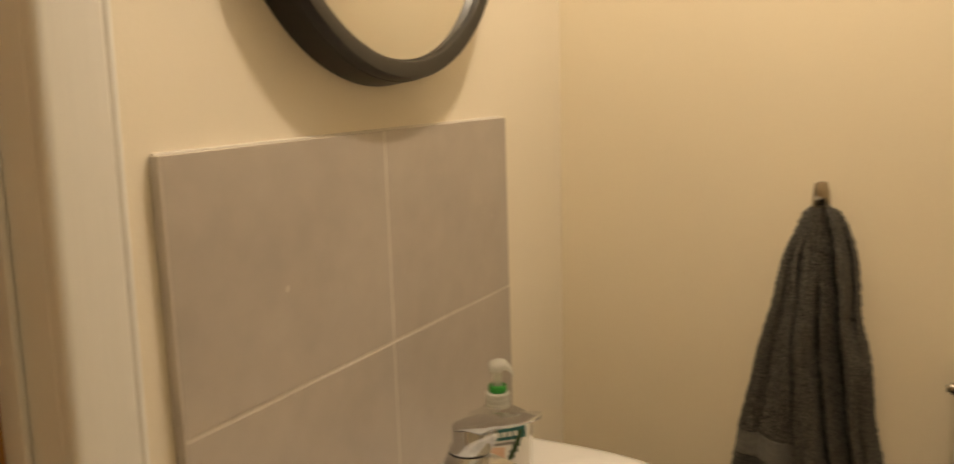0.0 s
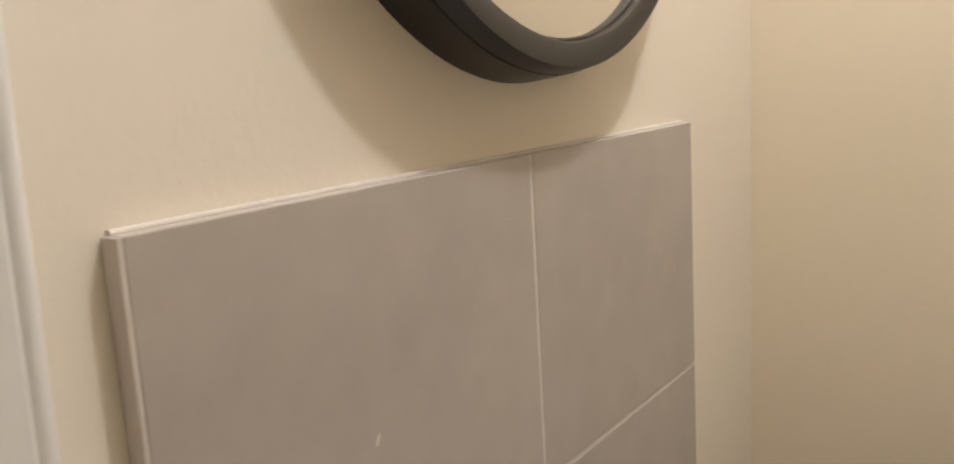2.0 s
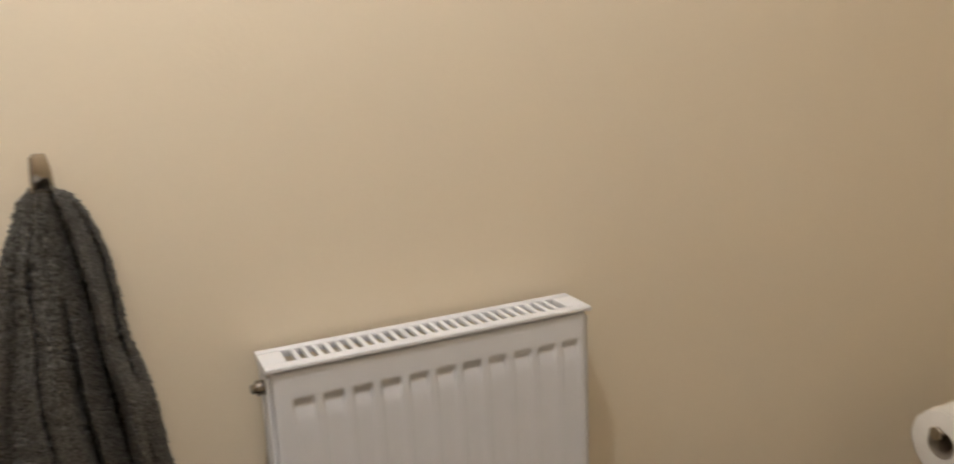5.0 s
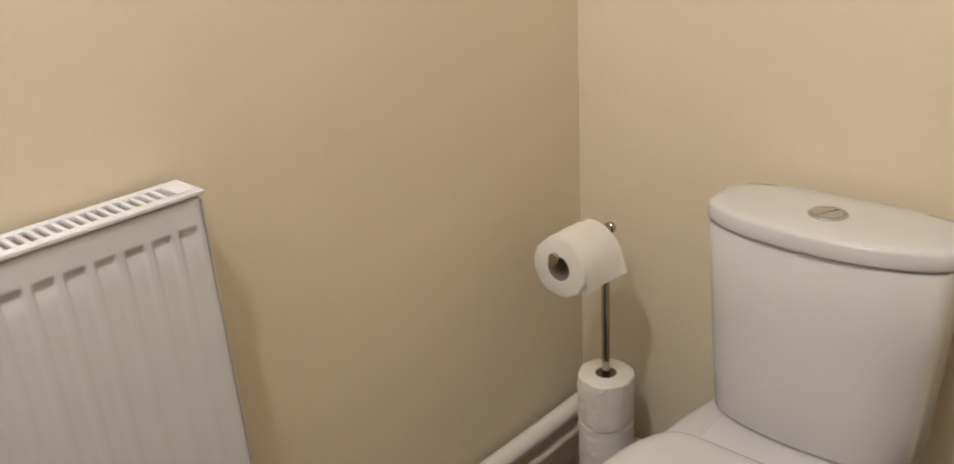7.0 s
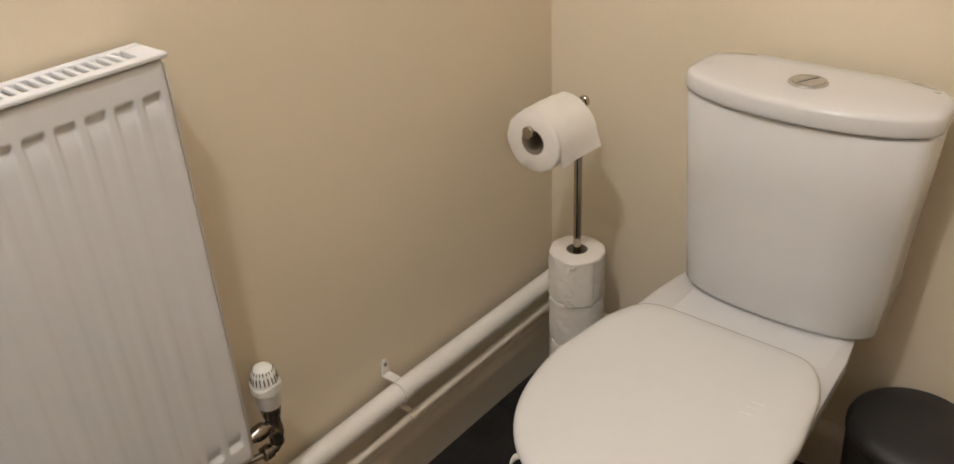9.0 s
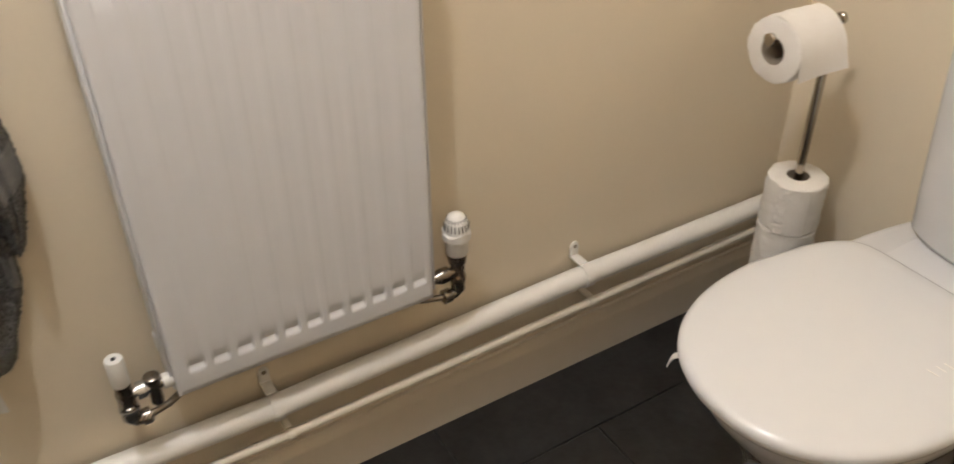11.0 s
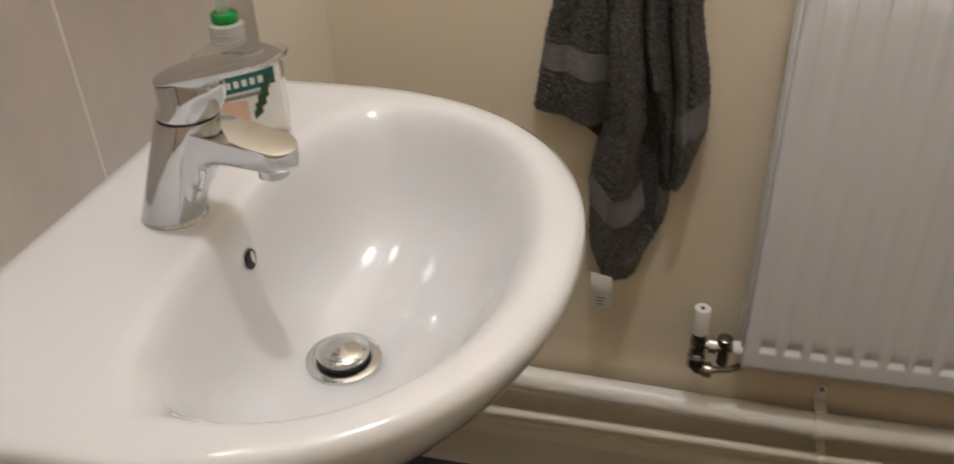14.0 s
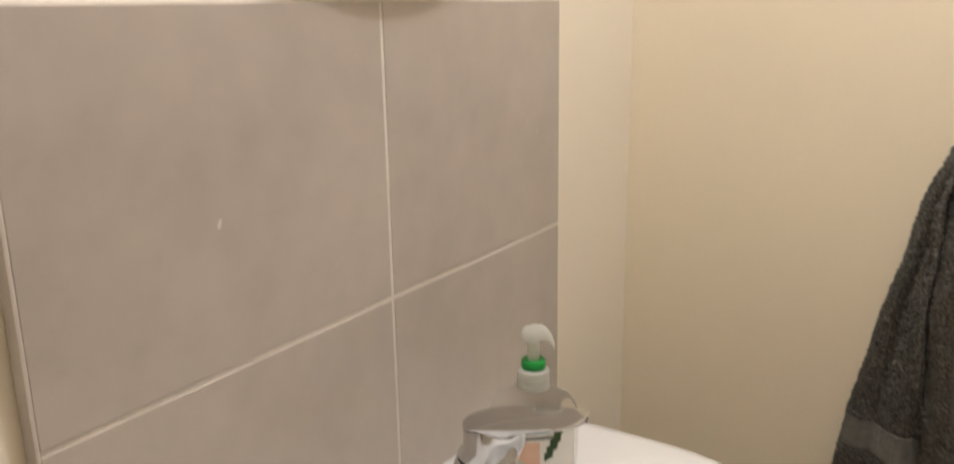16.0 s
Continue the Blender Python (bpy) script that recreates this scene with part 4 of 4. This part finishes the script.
# ---- toilet roll stand ----
PX, PY = 1.715, -0.149
stand = thing("toilet_roll_stand", (PX, PY, 0), "chrome freestanding toilet roll stand in the corner", "roll stand")
part("base_plate", revolve([(0.075, 0.0), (0.076, 0.002), (0.076, 0.010), (0.074, 0.012), (0.008, 0.014)], (PX, PY, 0.0), 48), CHROME, stand)
part("pole", revolve([(0.0075, 0.012), (0.0075, 0.674)], (PX, PY, 0), 24), NICKEL, stand)
part("arm", merge(tube([(PX + 0.012, PY, 0.674), (PX, PY, 0.674), (PX - 0.150, PY, 0.674)], 0.0078, 20), revolve([(0.0095, 0.010), (0.0105, 0.011), (0.0105, 0.018), (0.009, 0.019)], (PX, PY, 0.674), 24, "x"), revolve([(0.0095, -0.152), (0.0105, -0.151), (0.0105, -0.146), (0.0095, -0.145)], (PX, PY, 0.674), 28, "x")), NICKEL, stand)


def roll(at, axis, r, label, length=0.098, seed=0, core=0.0205):
    ob = thing("toilet_roll", at, label, "toilet roll", "toilet rolls on the stand")
    prof = [(core, 0.0), (r - 0.002, 0.0), (r, 0.002), (r, length - 0.002), (r - 0.002, length), (core, length)]
    fine = [(core, 0.0), (r - 0.003, 0.0005), (r - 0.0008, 0.0015)] + [(r, 0.004 + (length - 0.008) * k / 20) for k in range(21)] + [(r - 0.0008, length - 0.0015), (r - 0.003, length - 0.0005), (core, length)]
    bm = revolve(fine, at, 72, axis, False, False)
    for v in bm.verts:
        q = v.co - Vector(at)
        d = Vector((0, q.y, q.z)) if axis == "x" else Vector((q.x, q.y, 0))
        if d.length > r - 0.001:
            w = noise.noise(Vector((q.x * 60 + seed, q.y * 60, q.z * 130))) * 0.0026 + noise.noise(Vector((q.x * 18 + seed, q.y * 18, q.z * 22))) * 0.0012
            v.co += d.normalized() * w
    part("paper", bm, PAPER, ob, angle=60)
    part("core", revolve([(core + 0.0003, 0.0006), (core + 0.0003, length - 0.0006), (core - 0.0012, length - 0.0004), (core - 0.0012, 0.0004), (core + 0.0003, 0.0006)], at, 40, axis, False, False), CARD, ob, "grey cardboard tube")
    return ob


top_roll = roll((PX - 0.144, PY - 0.005, 0.674 - 0.0178), "x", 0.0535, "part-used white toilet roll on the stand's arm", seed=3, core=0.0225)
sheet = []
RY, RZ = PY - 0.005, 0.6562
for k in range(15):
    if k < 9:
        a = radians(100 - 12.5 * k)
        y, z = RY - (0.0546 + 0.00018 * k) * math.cos(a), RZ + 0.0552 * math.sin(a)
    else:
        y, z = RY - 0.0560 - 0.0003 * (k - 8), RZ - 0.0050 * (k - 8)
    drop = 0.004 * max(0, k - 8) / 6
    curl = 0.013 * max(0, k - 4) / 10
    sheet.append([Vector((PX - 0.142, y, z - drop)), Vector((PX - 0.095, y - 0.0007, z - drop * 0.5)), Vector((PX - 0.060, y - 0.0005 - curl * 0.4, z)), Vector((PX - 0.045, y - curl, z + drop)),
                  Vector((PX - 0.045, y - curl + 0.0008, z + drop - 0.0002)), Vector((PX - 0.060, y + 0.0003 - curl * 0.4, z - 0.0002)), Vector((PX - 0.095, y + 0.0002, z - drop * 0.5 - 0.0002)), Vector((PX - 0.142, y + 0.0008, z - drop - 0.0002))])
part("loose_sheet", loft(sheet), PAPER, top_roll, "loose end of paper", 60)
for k, z in enumerate((0.0135, 0.1135, 0.2135)):
    upper_roll = roll((PX, PY, z + 0.068), "z", 0.0535, "full white toilet roll stacked on the stand", 0.0985, seed=10 + 7 * k)
crumple = []
for j in range(49):
    z = 0.3795 - 0.0985 * j / 48 - 0.0005
    row = []
    for i in range(33):
        a = radians(180 + 8 + 62 * i / 32)
        w = 0.0022 * noise.noise(Vector((i * 0.22, z * 150, 3.0))) + 0.0016 * noise.noise(Vector((i * 0.5, z * 320, 8.0)))
        lift = 0.0547 + (0.0030 + w) * math.exp(-((i - 5 - 1.5 * math.sin(z * 90)) / 7.0) ** 2) + max(0.0, w) * 0.5
        row.append(Vector((PX + lift * math.cos(a), PY + lift * math.sin(a), z)))
    inner = [Vector((PX + (p.x - PX) * 0.95, PY + (p.y - PY) * 0.95, z)) for p in row[::-4]]
    crumple.append(row + inner)
part("loose_sheet", loft(crumple), PAPER, upper_roll, "crumpled loose end of paper", 180)
part("spacer", revolve([(0.030, 0.014), (0.030, 0.080)], (PX, PY, 0), 32), CHROME, stand)

# ---- pedal bin ----
BX, BY2 = 1.714, -0.772
bin_ob = thing("pedal_bin", (BX, BY2, 0), "small round black plastic bin beside the toilet", "bin")
part("body", revolve([(0.082, 0.0), (0.085, 0.003), (0.097, 0.20), (0.099, 0.244), (0.096, 0.246)], (BX, BY2, 0), 64), BIN, bin_ob)
part("lid", revolve([(0.100, 0.2465), (0.1015, 0.249), (0.1015, 0.257), (0.098, 0.265), (0.086, 0.2725), (0.05, 0.277), (0.0, 0.2785)], (BX, BY2, 0), 64), BIN, bin_ob, "low domed black lid")

# ---- ceiling light ----
lamp = thing("ceiling_light", (LAMP.x, LAMP.y, H), "white bare-bulb ceiling light fitting", "ceiling light")
part("rose", revolve([(0.045, H), (0.045, H - 0.012), (0.035, H - 0.020), (0.012, H - 0.022)], (LAMP.x, LAMP.y, -0.0005), 40), PLAST, lamp)
part("holder", revolve([(0.012, H - 0.022), (0.018, H - 0.030), (0.018, H - 0.065), (0.014, H - 0.070)], (LAMP.x, LAMP.y, -0.0005), 32), PLAST, lamp)

# ---- floor tiles ----
TL, TW, J = 0.6, 0.3, 0.0016
rows_y = [0.13 - TW * k for k in range(8)]
for k, y1 in enumerate(rows_y):
    y0 = y1 - TW
    start = (1.013 if k % 2 == 0 else 1.272) - 3 * TL
    for i in range(6):
        x0, x1 = start + i * TL, start + (i + 1) * TL
        a0, a1 = max(x0 + J, -0.11), min(x1 - J, XE + 0.09)
        b0, b1 = max(y0 + J, YS - 0.09), min(y1 - J, 0.09)
        if a1 - a0 < 0.02 or b1 - b0 < 0.02:
            continue
        part("tile", box((a0, b0, -0.0045), (a1, b1, 0.0), 0.0012, 1), SLATE, floor)
